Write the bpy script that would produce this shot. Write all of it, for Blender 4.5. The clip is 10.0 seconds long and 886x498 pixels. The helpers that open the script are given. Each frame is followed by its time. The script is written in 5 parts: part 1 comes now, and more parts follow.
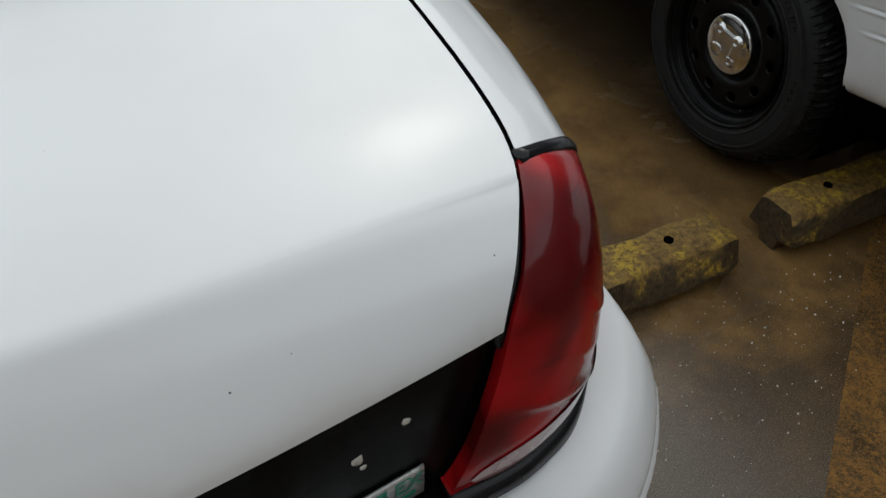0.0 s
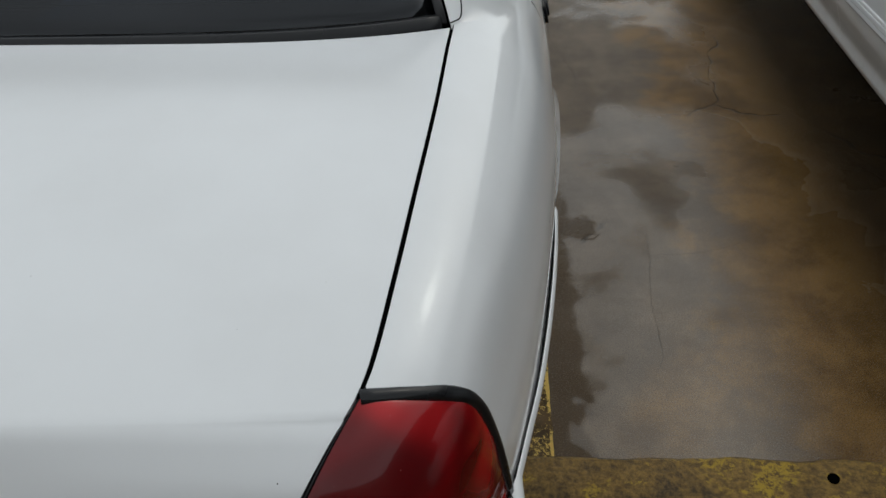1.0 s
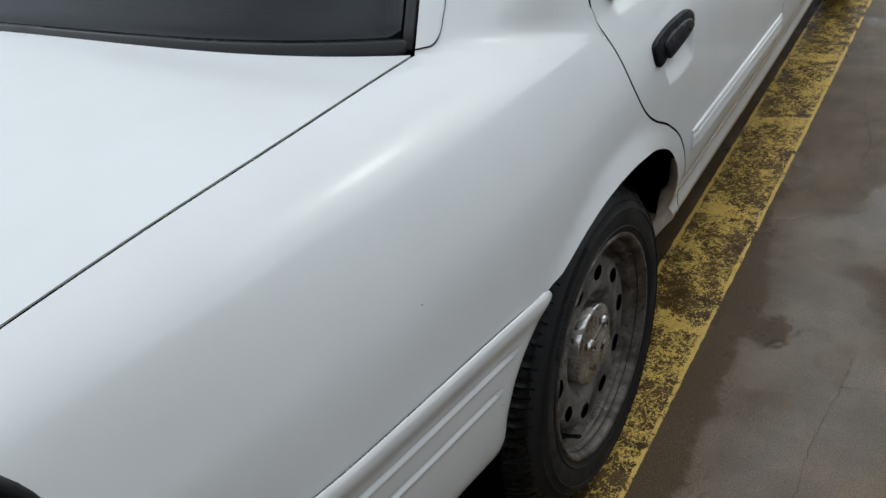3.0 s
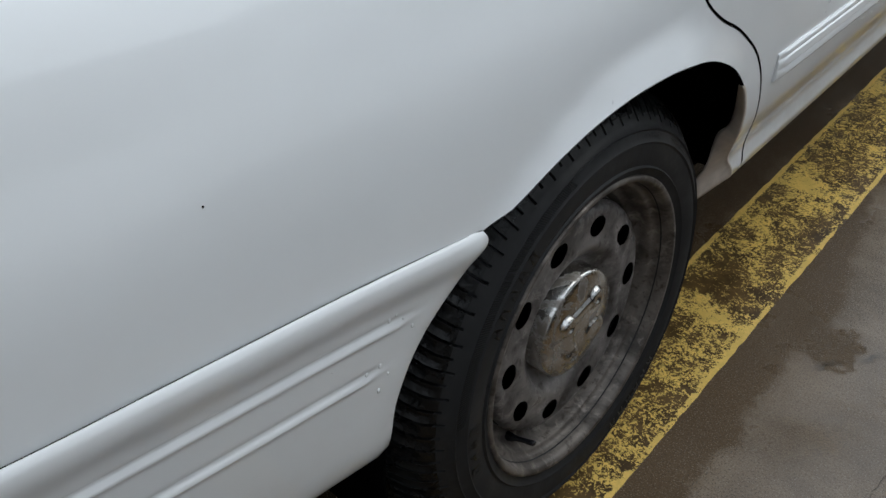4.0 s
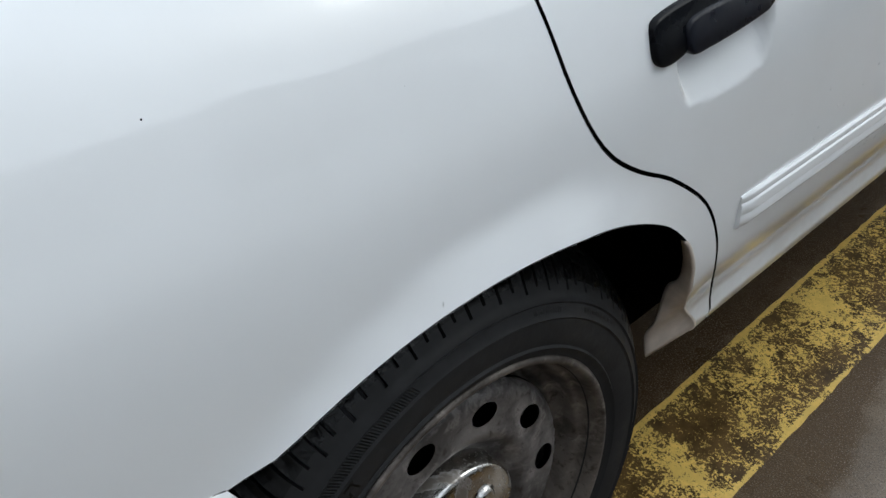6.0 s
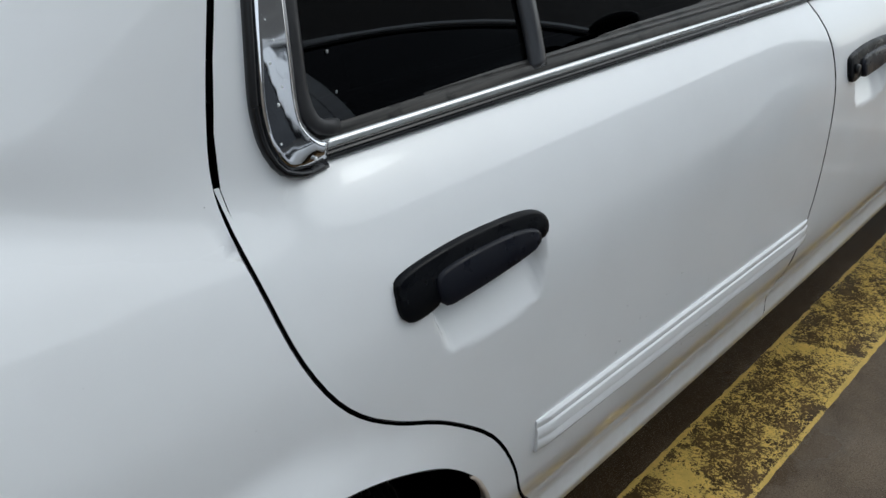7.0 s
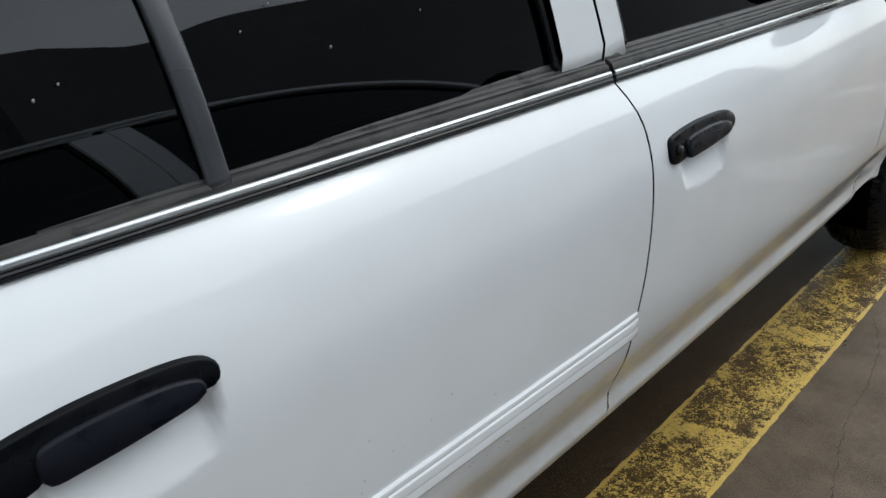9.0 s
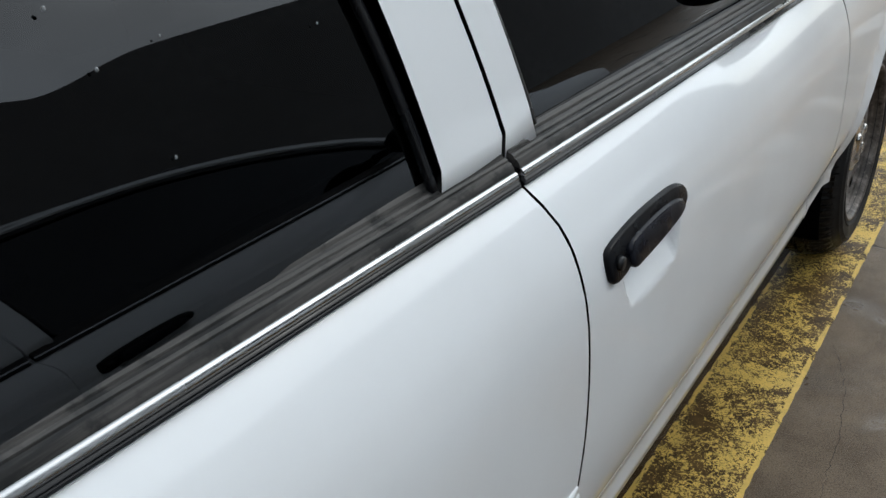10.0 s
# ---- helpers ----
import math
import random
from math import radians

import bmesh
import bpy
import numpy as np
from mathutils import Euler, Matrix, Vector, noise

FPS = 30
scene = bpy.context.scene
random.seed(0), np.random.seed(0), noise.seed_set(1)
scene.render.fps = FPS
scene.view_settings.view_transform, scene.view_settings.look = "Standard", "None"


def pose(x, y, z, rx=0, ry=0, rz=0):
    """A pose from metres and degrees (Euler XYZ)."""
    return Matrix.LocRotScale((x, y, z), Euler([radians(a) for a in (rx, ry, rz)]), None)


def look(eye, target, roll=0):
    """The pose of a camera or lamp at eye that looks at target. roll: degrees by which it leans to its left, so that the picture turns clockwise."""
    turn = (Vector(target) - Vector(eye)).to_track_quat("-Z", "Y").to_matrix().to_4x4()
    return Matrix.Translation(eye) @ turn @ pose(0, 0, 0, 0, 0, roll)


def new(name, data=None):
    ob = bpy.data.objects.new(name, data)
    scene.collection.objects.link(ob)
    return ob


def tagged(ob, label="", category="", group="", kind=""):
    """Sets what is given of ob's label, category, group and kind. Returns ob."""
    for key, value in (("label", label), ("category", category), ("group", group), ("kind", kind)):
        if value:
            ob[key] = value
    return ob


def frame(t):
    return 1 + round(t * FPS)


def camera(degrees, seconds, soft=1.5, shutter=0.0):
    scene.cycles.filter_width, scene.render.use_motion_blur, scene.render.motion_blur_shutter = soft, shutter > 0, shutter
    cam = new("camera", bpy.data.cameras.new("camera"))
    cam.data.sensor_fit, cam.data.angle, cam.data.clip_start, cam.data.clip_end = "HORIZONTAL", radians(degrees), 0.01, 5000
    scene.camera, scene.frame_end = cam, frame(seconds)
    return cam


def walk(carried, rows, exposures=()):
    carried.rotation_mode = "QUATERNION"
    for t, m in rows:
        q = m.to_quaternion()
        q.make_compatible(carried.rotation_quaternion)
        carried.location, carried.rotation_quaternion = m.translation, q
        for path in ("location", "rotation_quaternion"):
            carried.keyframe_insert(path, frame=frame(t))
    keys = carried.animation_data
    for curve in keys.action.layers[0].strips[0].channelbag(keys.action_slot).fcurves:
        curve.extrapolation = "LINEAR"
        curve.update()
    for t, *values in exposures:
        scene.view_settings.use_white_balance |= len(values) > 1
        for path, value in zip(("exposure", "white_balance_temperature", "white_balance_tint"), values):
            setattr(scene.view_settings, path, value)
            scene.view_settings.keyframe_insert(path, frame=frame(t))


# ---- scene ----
cam = camera(55.32, 10.0)
PATH = [
    (0.0, (0.390, -1.501, 1.409), (0.917, -0.522, 0.402), 1.35),
    (0.4, (0.551, -1.452, 1.494), (0.966, -0.401, 0.507), 3.19),
    (0.5, (0.596, -1.463, 1.510), (0.947, -0.381, 0.533), 2.89),
    (0.6, (0.653, -1.497, 1.548), (0.915, -0.384, 0.577), 1.58),
    (0.8, (0.764, -1.517, 1.550), (0.870, -0.355, 0.608), 0.13),
    (1.0, (0.846, -1.527, 1.566), (0.770, -0.353, 0.636), -2.52),
    (1.2, (0.918, -1.538, 1.580), (0.662, -0.392, 0.647), -5.80),
    (1.5, (1.024, -1.507, 1.556), (0.594, -0.401, 0.639), -8.43),
    (1.7, (1.172, -1.480, 1.538), (0.624, -0.403, 0.649), -10.29),
    (2.0, (1.360, -1.407, 1.519), (0.746, -0.352, 0.647), -10.50),
    (2.5, (1.433, -1.292, 1.489), (0.743, -0.266, 0.640), -11.11),
    (2.7, (1.452, -1.234, 1.472), (0.742, -0.207, 0.640), -11.07),
    (3.8, (1.435, -0.807, 1.158), (0.589, 0.086, 0.300), -5.17),
    (4.0, (1.394, -0.738, 1.118), (0.562, 0.128, 0.218), -3.90),
    (4.5, (1.302, -0.547, 1.002), (0.452, 0.264, 0.070), -1.53),
    (5.0, (1.284, -0.458, 0.937), (0.400, 0.304, -0.005), -2.51),
    (5.5, (1.298, -0.406, 0.977), (0.387, 0.347, 0.053), -4.80),
    (6.0, (1.367, -0.377, 1.103), (0.434, 0.430, 0.250), -4.07),
    (6.2, (1.351, -0.369, 1.130), (0.444, 0.501, 0.310), -2.34),
    (7.3, (1.489, -0.090, 1.197), (0.547, 0.878, 0.545), -2.11),
    (7.5, (1.531, -0.011, 1.199), (0.580, 0.954, 0.556), -2.21),
    (8.0, (1.560, 0.057, 1.189), (0.633, 1.046, 0.547), -3.07),
    (8.5, (1.570, 0.062, 1.207), (0.666, 1.084, 0.583), -2.35),
    (9.0, (1.547, 0.091, 1.207), (0.619, 1.099, 0.596), -2.88),
    (9.5, (1.390, 0.260, 1.225), (0.498, 1.286, 0.591), -3.48),
    (10.0, (1.320, 0.491, 1.248), (0.511, 1.552, 0.563), -5.15),
]
EXPOSURES = [(0.0, -0.10, 6650, 3), (0.5, -0.33, 6600, 3), (1.0, -0.31, 6600, 3), (1.5, -0.25, 6550, 3), (2.5, -0.04, 6400, 3), (4.0, 0.33, 6200, 3), (4.5, 0.56, 6150, 3), (5.0, 0.86, 6200, 3), (5.5, 0.90, 6250, 3), (6.2, 0.32, 6200, 3), (7.5, 0.22, 6250, 3), (8.0, 0.42, 6250, 3), (8.5, 0.47, 6250, 3), (10.0, 0.45, 6250, 3)]
walk(cam, [(t, look(eye, target, roll)) for t, eye, target, roll in PATH], EXPOSURES)

# ---------------------------------------------------------------- world and light
SUN_ELEV, SUN_AZ = 43.5, 35.5
world = bpy.data.worlds.new("overcast_sky")
scene.world = world
world.use_nodes = True
wn, wl = world.node_tree.nodes, world.node_tree.links
sky = wn.new("ShaderNodeTexSky")
sky.sky_type = "NISHITA"
sky.sun_disc = False
sky.sun_elevation, sky.sun_rotation = radians(SUN_ELEV), radians(SUN_AZ)
sky.air_density, sky.dust_density, sky.ozone_density = 1.0, 2.2, 1.0
grey = wn.new("ShaderNodeHueSaturation")
grey.inputs["Saturation"].default_value = 0.45
# slow cloud structure of the overcast
w_co = wn.new("ShaderNodeTexCoord")
w_noise = wn.new("ShaderNodeTexNoise")
w_noise.inputs["Scale"].default_value = 2.2
w_noise.inputs["Detail"].default_value = 4.0
w_ramp = wn.new("ShaderNodeMapRange")
w_ramp.inputs[1].default_value, w_ramp.inputs[2].default_value = 0.3, 0.7
w_ramp.inputs[3].default_value, w_ramp.inputs[4].default_value = 0.75, 1.25
w_mul = wn.new("ShaderNodeMix")
w_mul.data_type, w_mul.blend_type = "RGBA", "MULTIPLY"
w_mul.inputs[0].default_value = 1.0
wl.new(w_co.outputs["Generated"], w_noise.inputs["Vector"])
wl.new(w_noise.outputs["Fac"], w_ramp.inputs[0])
wl.new(sky.outputs["Color"], grey.inputs["Color"])
deck_mix = wn.new("ShaderNodeMix")
deck_mix.data_type = "RGBA"
deck_mix.inputs[0].default_value = 0.66
deck_mix.inputs[7].default_value = (4.66, 4.76, 5.08, 1.0)
wl.new(grey.outputs["Color"], deck_mix.inputs[6])
wl.new(deck_mix.outputs[2], w_mul.inputs[6])
wl.new(w_ramp.outputs[0], w_mul.inputs[7])
bg = wn["Background"]
bg.inputs["Strength"].default_value = 0.216
wl.new(w_mul.outputs[2], bg.inputs["Color"])

sun = new("sun", bpy.data.lights.new("sun", "SUN"))
sun.data.energy, sun.data.angle, sun.data.color = 0.042, radians(8.0), (1.0, 0.98, 0.95)
az, el = radians(SUN_AZ), radians(SUN_ELEV)
sun_from = Vector((math.sin(az) * math.cos(el), math.cos(az) * math.cos(el), math.sin(el)))
sun.matrix_basis = look(sun_from * 30, (0, 0, 0))


# ---------------------------------------------------------------- materials
def nodes_of(name):
    m = bpy.data.materials.new(name)
    m.use_nodes = True
    return m, m.node_tree.nodes, m.node_tree.links, m.node_tree.nodes["Principled BSDF"]


def noise_node(n, l, co, scale, detail=4.0, rough=0.55, dist=0.0):
    t = n.new("ShaderNodeTexNoise")
    t.inputs["Scale"].default_value, t.inputs["Detail"].default_value = scale, detail
    t.inputs["Roughness"].default_value, t.inputs["Distortion"].default_value = rough, dist
    l.new(co, t.inputs["Vector"])
    return t.outputs["Fac"]


def rng(n, l, val, a, b, c=0.0, d=1.0):
    t = n.new("ShaderNodeMapRange")
    t.interpolation_type = "SMOOTHSTEP"
    for i, v in zip((1, 2, 3, 4), (a, b, c, d)):
        t.inputs[i].default_value = v
    l.new(val, t.inputs[0])
    return t.outputs[0]


def mixc(n, l, fac, a, b):
    t = n.new("ShaderNodeMix")
    t.data_type = "RGBA"
    for i, v in ((0, fac), (6, a), (7, b)):
        if isinstance(v, (float, int)):
            t.inputs[i].default_value = v
        elif isinstance(v, tuple):
            t.inputs[i].default_value = (*v, 1.0)
        else:
            l.new(v, t.inputs[i])
    return t.outputs[2]


def math_node(n, l, op, a, b=0.0):
    t = n.new("ShaderNodeMath")
    t.operation = op
    for i, v in ((0, a), (1, b)):
        if isinstance(v, (float, int)):
            t.inputs[i].default_value = v
        else:
            l.new(v, t.inputs[i])
    return t.outputs[0]


def bump(n, l, bsdf, h, strength, dist):
    t = n.new("ShaderNodeBump")
    t.inputs["Strength"].default_value, t.inputs["Distance"].default_value = strength, dist
    l.new(h, t.inputs["Height"])
    l.new(t.outputs["Normal"], bsdf.inputs["Normal"])


def simple(name, color, rough, metal=0.0, scale=60.0, var=0.25, bmp=0.0, coat=0.0, rvar=0.15, spec=0.5):
    m, n, l, b = nodes_of(name)
    b.inputs["Specular IOR Level"].default_value = spec
    co = n.new("ShaderNodeTexCoord").outputs["Object"]
    f = noise_node(n, l, co, scale)
    g = noise_node(n, l, co, scale * 0.12, 3.0)
    lo = tuple(c * (1 - var) for c in color)
    hi = tuple(min(1, c * (1 + var)) for c in color)
    c1 = mixc(n, l, f, lo, hi)
    l.new(mixc(n, l, rng(n, l, g, 0.35, 0.7), c1, color), b.inputs["Base Color"])
    l.new(rng(n, l, g, 0.3, 0.7, max(0.02, rough - rvar), min(1, rough + rvar)), b.inputs["Roughness"])
    b.inputs["Metallic"].default_value = metal
    b.inputs["Coat Weight"].default_value = coat
    if bmp:
        bump(n, l, b, f, bmp, 0.002)
    return m


def paint(name, residue=False, lip=False):
    """White body paint under clear coat, with road film, fine chips and, on one door, old adhesive."""
    m, n, l, b = nodes_of(name)
    co = n.new("ShaderNodeTexCoord").outputs["Object"]
    sep = n.new("ShaderNodeSeparateXYZ")
    l.new(co, sep.inputs[0])
    film = noise_node(n, l, co, 3.0, 5.0)
    chips = noise_node(n, l, co, 210.0, 2.0)
    col = mixc(n, l, rng(n, l, film, 0.35, 0.75), (0.80, 0.815, 0.83), (0.755, 0.765, 0.775))
    # splashed grime on the lowest hand's breadth
    streak = noise_node(n, l, co, 14.0, 6.0, 0.65)
    low = math_node(n, l, "MULTIPLY", rng(n, l, sep.outputs[2], 0.58, 0.32), rng(n, l, streak, 0.42, 0.68))
    col = mixc(n, l, math_node(n, l, "MULTIPLY", low, 0.24), col, (0.50, 0.47, 0.41))
    col = mixc(n, l, rng(n, l, chips, 0.805, 0.83), col, (0.10, 0.09, 0.08))
    rough = rng(n, l, film, 0.3, 0.8, 0.30, 0.42)
    if residue:
        z = sep.outputs[2]
        wander = math_node(n, l, "ADD", z, math_node(n, l, "MULTIPLY", math_node(n, l, "SUBTRACT", noise_node(n, l, co, 20.0, 4.0), 0.5), 0.05))
        band = math_node(n, l, "MULTIPLY", rng(n, l, wander, 0.443, 0.455), rng(n, l, wander, 0.497, 0.483))
        spots = noise_node(n, l, co, 55.0, 5.0, 0.7)
        runs = noise_node(n, l, co, 7.0, 3.0)
        band = math_node(n, l, "MULTIPLY", band, rng(n, l, math_node(n, l, "ADD", spots, runs), 0.95, 1.06))
        band = math_node(n, l, "MULTIPLY", band, rng(n, l, sep.outputs[1], 0.70, 0.86))
        col = mixc(n, l, math_node(n, l, "MULTIPLY", band, 0.5), col, (0.72, 0.68, 0.53))
    if lip:
        # brown film dried along the lid's lower lip
        run = noise_node(n, l, co, 9.0, 5.0, 0.6)
        film_z = rng(n, l, math_node(n, l, "ADD", sep.outputs[2], math_node(n, l, "MULTIPLY", run, 0.05)), 0.945, 0.89)
        rear = rng(n, l, sep.outputs[1], -1.06, -1.085)
        col = mixc(n, l, math_node(n, l, "MULTIPLY", math_node(n, l, "MULTIPLY", film_z, rear), 0.42), col, (0.46, 0.385, 0.30))
    l.new(col, b.inputs["Base Color"])
    l.new(rough, b.inputs["Roughness"])
    b.inputs["Coat Weight"].default_value = 1.0
    b.inputs["Coat Roughness"].default_value = 0.14 if lip else 0.035
    b.inputs["Specular IOR Level"].default_value = 0.08
    peel = noise_node(n, l, co, 160.0, 2.0)
    t = n.new("ShaderNodeBump")
    t.inputs["Strength"].default_value, t.inputs["Distance"].default_value = 0.02, 0.001
    l.new(peel, t.inputs["Height"])
    l.new(t.outputs["Normal"], b.inputs["Coat Normal"])
    return m


def glass_mat(name, tint, refl=1.0):
    m, n, l, b = nodes_of(name)
    n.remove(b)
    out = n["Material Output"]
    tr = n.new("ShaderNodeBsdfTransparent")
    tr.inputs[0].default_value = (*tint, 1)
    gl = n.new("ShaderNodeBsdfGlossy")
    gl.inputs["Roughness"].default_value = 0.015
    gl.inputs["Color"].default_value = (0.92, 0.95, 1.0, 1)
    fr = n.new("ShaderNodeFresnel")
    fr.inputs[0].default_value = 1.5
    mx = n.new("ShaderNodeMixShader")
    l.new(math_node(n, l, "MULTIPLY", fr.outputs[0], refl), mx.inputs[0])
    l.new(tr.outputs[0], mx.inputs[1])
    l.new(gl.outputs[0], mx.inputs[2])
    l.new(mx.outputs[0], out.inputs[0])
    return m


def lens_mat(name):
    """Red tail lamp lens: clear glossy skin over moulded red plastic with the dark bulb chambers behind it."""
    m, n, l, b = nodes_of(name)
    co = n.new("ShaderNodeTexCoord").outputs["Object"]
    big = noise_node(n, l, co, 9.0, 1.2, 0.4, 0.3)
    mp = n.new("ShaderNodeMapping")
    mp.inputs["Scale"].default_value = (1.0, 1.0, 3.2)
    l.new(co, mp.inputs[0])
    bands = noise_node(n, l, mp.outputs[0], 7.0, 2.0, 0.4, 0.3)
    fine = noise_node(n, l, co, 160.0, 3.0)
    col = mixc(n, l, rng(n, l, big, 0.32, 0.66), (0.10, 0.0015, 0.003), (0.46, 0.006, 0.010))
    col = mixc(n, l, math_node(n, l, "MULTIPLY", rng(n, l, bands, 0.50, 0.72), 0.8), col, (0.07, 0.001, 0.002))
    specks = rng(n, l, noise_node(n, l, co, 420.0, 2.0), 0.76, 0.80)
    col = mixc(n, l, math_node(n, l, "MULTIPLY", specks, 0.5), col, (0.55, 0.25, 0.25))
    l.new(col, b.inputs["Base Color"])
    b.inputs["Roughness"].default_value = 0.25
    b.inputs["Specular IOR Level"].default_value = 0.2
    b.inputs["Coat Weight"].default_value = 0.42
    b.inputs["Coat Roughness"].default_value = 0.035
    bump(n, l, b, fine, 0.04, 0.001)
    return m


def rim_mat(name, base, rust, rough, smear=2.4):
    """Painted steel under baked brake dust: dark blotches, pale scuffs, rust freckles."""
    m, n, l, b = nodes_of(name)
    co = n.new("ShaderNodeTexCoord").outputs["Object"]
    big = noise_node(n, l, co, 13.0, 5.0, 0.62, 0.6)
    mid = noise_node(n, l, co, 42.0, 5.0, 0.65, 0.4)
    fine = noise_node(n, l, co, 170.0, 4.0)
    col = mixc(n, l, rng(n, l, big, 0.36, 0.60), tuple(c * 0.45 for c in base), tuple(c * 1.25 for c in base))
    col = mixc(n, l, math_node(n, l, "MULTIPLY", rng(n, l, mid, 0.52, 0.70), 0.75), col, tuple(c * smear for c in base))
    col = mixc(n, l, math_node(n, l, "MULTIPLY", rng(n, l, mid, 0.45, 0.30), 0.8), col, rust)
    col = mixc(n, l, math_node(n, l, "MULTIPLY", rng(n, l, fine, 0.60, 0.75), 0.6), col, rust)
    l.new(col, b.inputs["Base Color"])
    l.new(rng(n, l, mid, 0.3, 0.7, rough + 0.15, rough - 0.08), b.inputs["Roughness"])
    b.inputs["Metallic"].default_value = 0.2
    b.inputs["Specular IOR Level"].default_value = 0.22
    bump(n, l, b, fine, 0.15, 0.001)
    return m


def dusty_chrome(name):
    """Old chrome with baked-on brown dust in patches and fine pitting."""
    m, n, l, b = nodes_of(name)
    co = n.new("ShaderNodeTexCoord").outputs["Object"]
    big = noise_node(n, l, co, 24.0, 5.0, 0.65, 0.5)
    fine = noise_node(n, l, co, 210.0, 4.0, 0.7)
    dust = math_node(n, l, "MAXIMUM", rng(n, l, big, 0.48, 0.66), math_node(n, l, "MULTIPLY", rng(n, l, fine, 0.58, 0.66), 0.8))
    l.new(mixc(n, l, dust, (0.62, 0.61, 0.59), (0.20, 0.175, 0.155)), b.inputs["Base Color"])
    l.new(rng(n, l, dust, 0.0, 1.0, 1.0, 0.55), b.inputs["Metallic"])
    l.new(rng(n, l, dust, 0.0, 1.0, 0.16, 0.46), b.inputs["Roughness"])
    bump(n, l, b, math_node(n, l, "ADD", fine, big), 0.18, 0.001)
    return m


def ground_mat():
    """Stained wet concrete: brown film, damp and dry areas, hairline cracks, sand-size grain; shade painted under the
    cars.
    """
    m, n, l, b = nodes_of("wet_concrete")
    co = n.new("ShaderNodeTexCoord").outputs["Object"]
    sep = n.new("ShaderNodeSeparateXYZ")
    l.new(co, sep.inputs[0])
    big = noise_node(n, l, co, 1.1, 5.0, 0.6, 0.6)
    mid = noise_node(n, l, co, 5.0, 6.0, 0.65)
    fine = noise_node(n, l, co, 290.0, 3.0, 0.65)
    grain = noise_node(n, l, co, 420.0, 2.0)
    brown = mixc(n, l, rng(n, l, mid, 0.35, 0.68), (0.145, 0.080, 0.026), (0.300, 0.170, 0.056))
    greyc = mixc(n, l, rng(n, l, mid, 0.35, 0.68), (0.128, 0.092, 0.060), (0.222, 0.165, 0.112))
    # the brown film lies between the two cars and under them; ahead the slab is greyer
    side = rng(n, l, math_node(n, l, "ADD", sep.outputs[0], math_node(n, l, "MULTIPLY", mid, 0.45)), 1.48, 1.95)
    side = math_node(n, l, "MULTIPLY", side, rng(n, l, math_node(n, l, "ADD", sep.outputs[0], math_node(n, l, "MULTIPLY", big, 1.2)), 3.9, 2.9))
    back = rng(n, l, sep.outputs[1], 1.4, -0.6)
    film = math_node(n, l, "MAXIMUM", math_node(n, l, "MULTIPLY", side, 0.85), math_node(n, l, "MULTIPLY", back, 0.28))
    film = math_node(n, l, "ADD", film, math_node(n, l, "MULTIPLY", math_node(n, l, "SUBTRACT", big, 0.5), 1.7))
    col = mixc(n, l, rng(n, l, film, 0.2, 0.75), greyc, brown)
    # darker colour in the aisle behind the stops, with a broken edge
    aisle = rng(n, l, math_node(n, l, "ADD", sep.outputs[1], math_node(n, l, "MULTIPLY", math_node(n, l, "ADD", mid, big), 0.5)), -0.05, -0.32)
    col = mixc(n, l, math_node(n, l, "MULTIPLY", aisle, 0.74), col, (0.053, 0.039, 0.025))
    # a rusty run of damp along the painted line
    reach = math_node(n, l, "ADD", sep.outputs[0], math_node(n, l, "MULTIPLY", mid, 0.22))
    reach = math_node(n, l, "ADD", reach, math_node(n, l, "MULTIPLY", math_node(n, l, "MAXIMUM", math_node(n, l, "SUBTRACT", sep.outputs[1], 0.5), 0.0), 0.12))
    run = math_node(n, l, "MULTIPLY", rng(n, l, reach, 1.225, 1.195), math_node(n, l, "MULTIPLY", rng(n, l, sep.outputs[0], 0.6, 0.75), rng(n, l, sep.outputs[1], -0.62, -0.45)))
    # one dark blot of oil just past it
    bx = math_node(n, l, "DIVIDE", math_node(n, l, "SUBTRACT", sep.outputs[0], 1.14), 0.045)
    by = math_node(n, l, "DIVIDE", math_node(n, l, "SUBTRACT", sep.outputs[1], 0.545), 0.075)
    blot = math_node(n, l, "ADD", math_node(n, l, "ADD", math_node(n, l, "MULTIPLY", bx, bx), math_node(n, l, "MULTIPLY", by, by)), math_node(n, l, "MULTIPLY", math_node(n, l, "SUBTRACT", noise_node(n, l, co, 24.0, 5.0, 0.6), 0.5), 3.5))
    run = math_node(n, l, "MAXIMUM", run, rng(n, l, blot, 1.0, 0.6))
    col = mixc(n, l, math_node(n, l, "MULTIPLY", run, 0.85), col, (0.098, 0.060, 0.027))
    # shade under the parked car, painted dark over the dirty concrete
    car_shade = math_node(n, l, "MULTIPLY", rng(n, l, math_node(n, l, "ADD", sep.outputs[0], math_node(n, l, "MULTIPLY", mid, 0.2)), 0.97, 0.88), math_node(n, l, "MULTIPLY", rng(n, l, sep.outputs[1], -0.75, -0.45), math_node(n, l, "MULTIPLY", rng(n, l, sep.outputs[1], 4.2, 3.6), rng(n, l, sep.outputs[0], -1.05, -0.85))))
    col = mixc(n, l, math_node(n, l, "MULTIPLY", car_shade, 0.74), col, (0.030, 0.016, 0.006))
    car_shade2 = math_node(n, l, "MULTIPLY", rng(n, l, math_node(n, l, "ADD", sep.outputs[0], math_node(n, l, "MULTIPLY", mid, 0.3)), 1.95, 2.20), math_node(n, l, "MULTIPLY", rng(n, l, sep.outputs[1], -0.5, 0.1), math_node(n, l, "MULTIPLY", rng(n, l, sep.outputs[1], 4.2, 3.6), rng(n, l, sep.outputs[0], 4.0, 3.75))))
    car_shades = math_node(n, l, "MAXIMUM", car_shade, car_shade2)
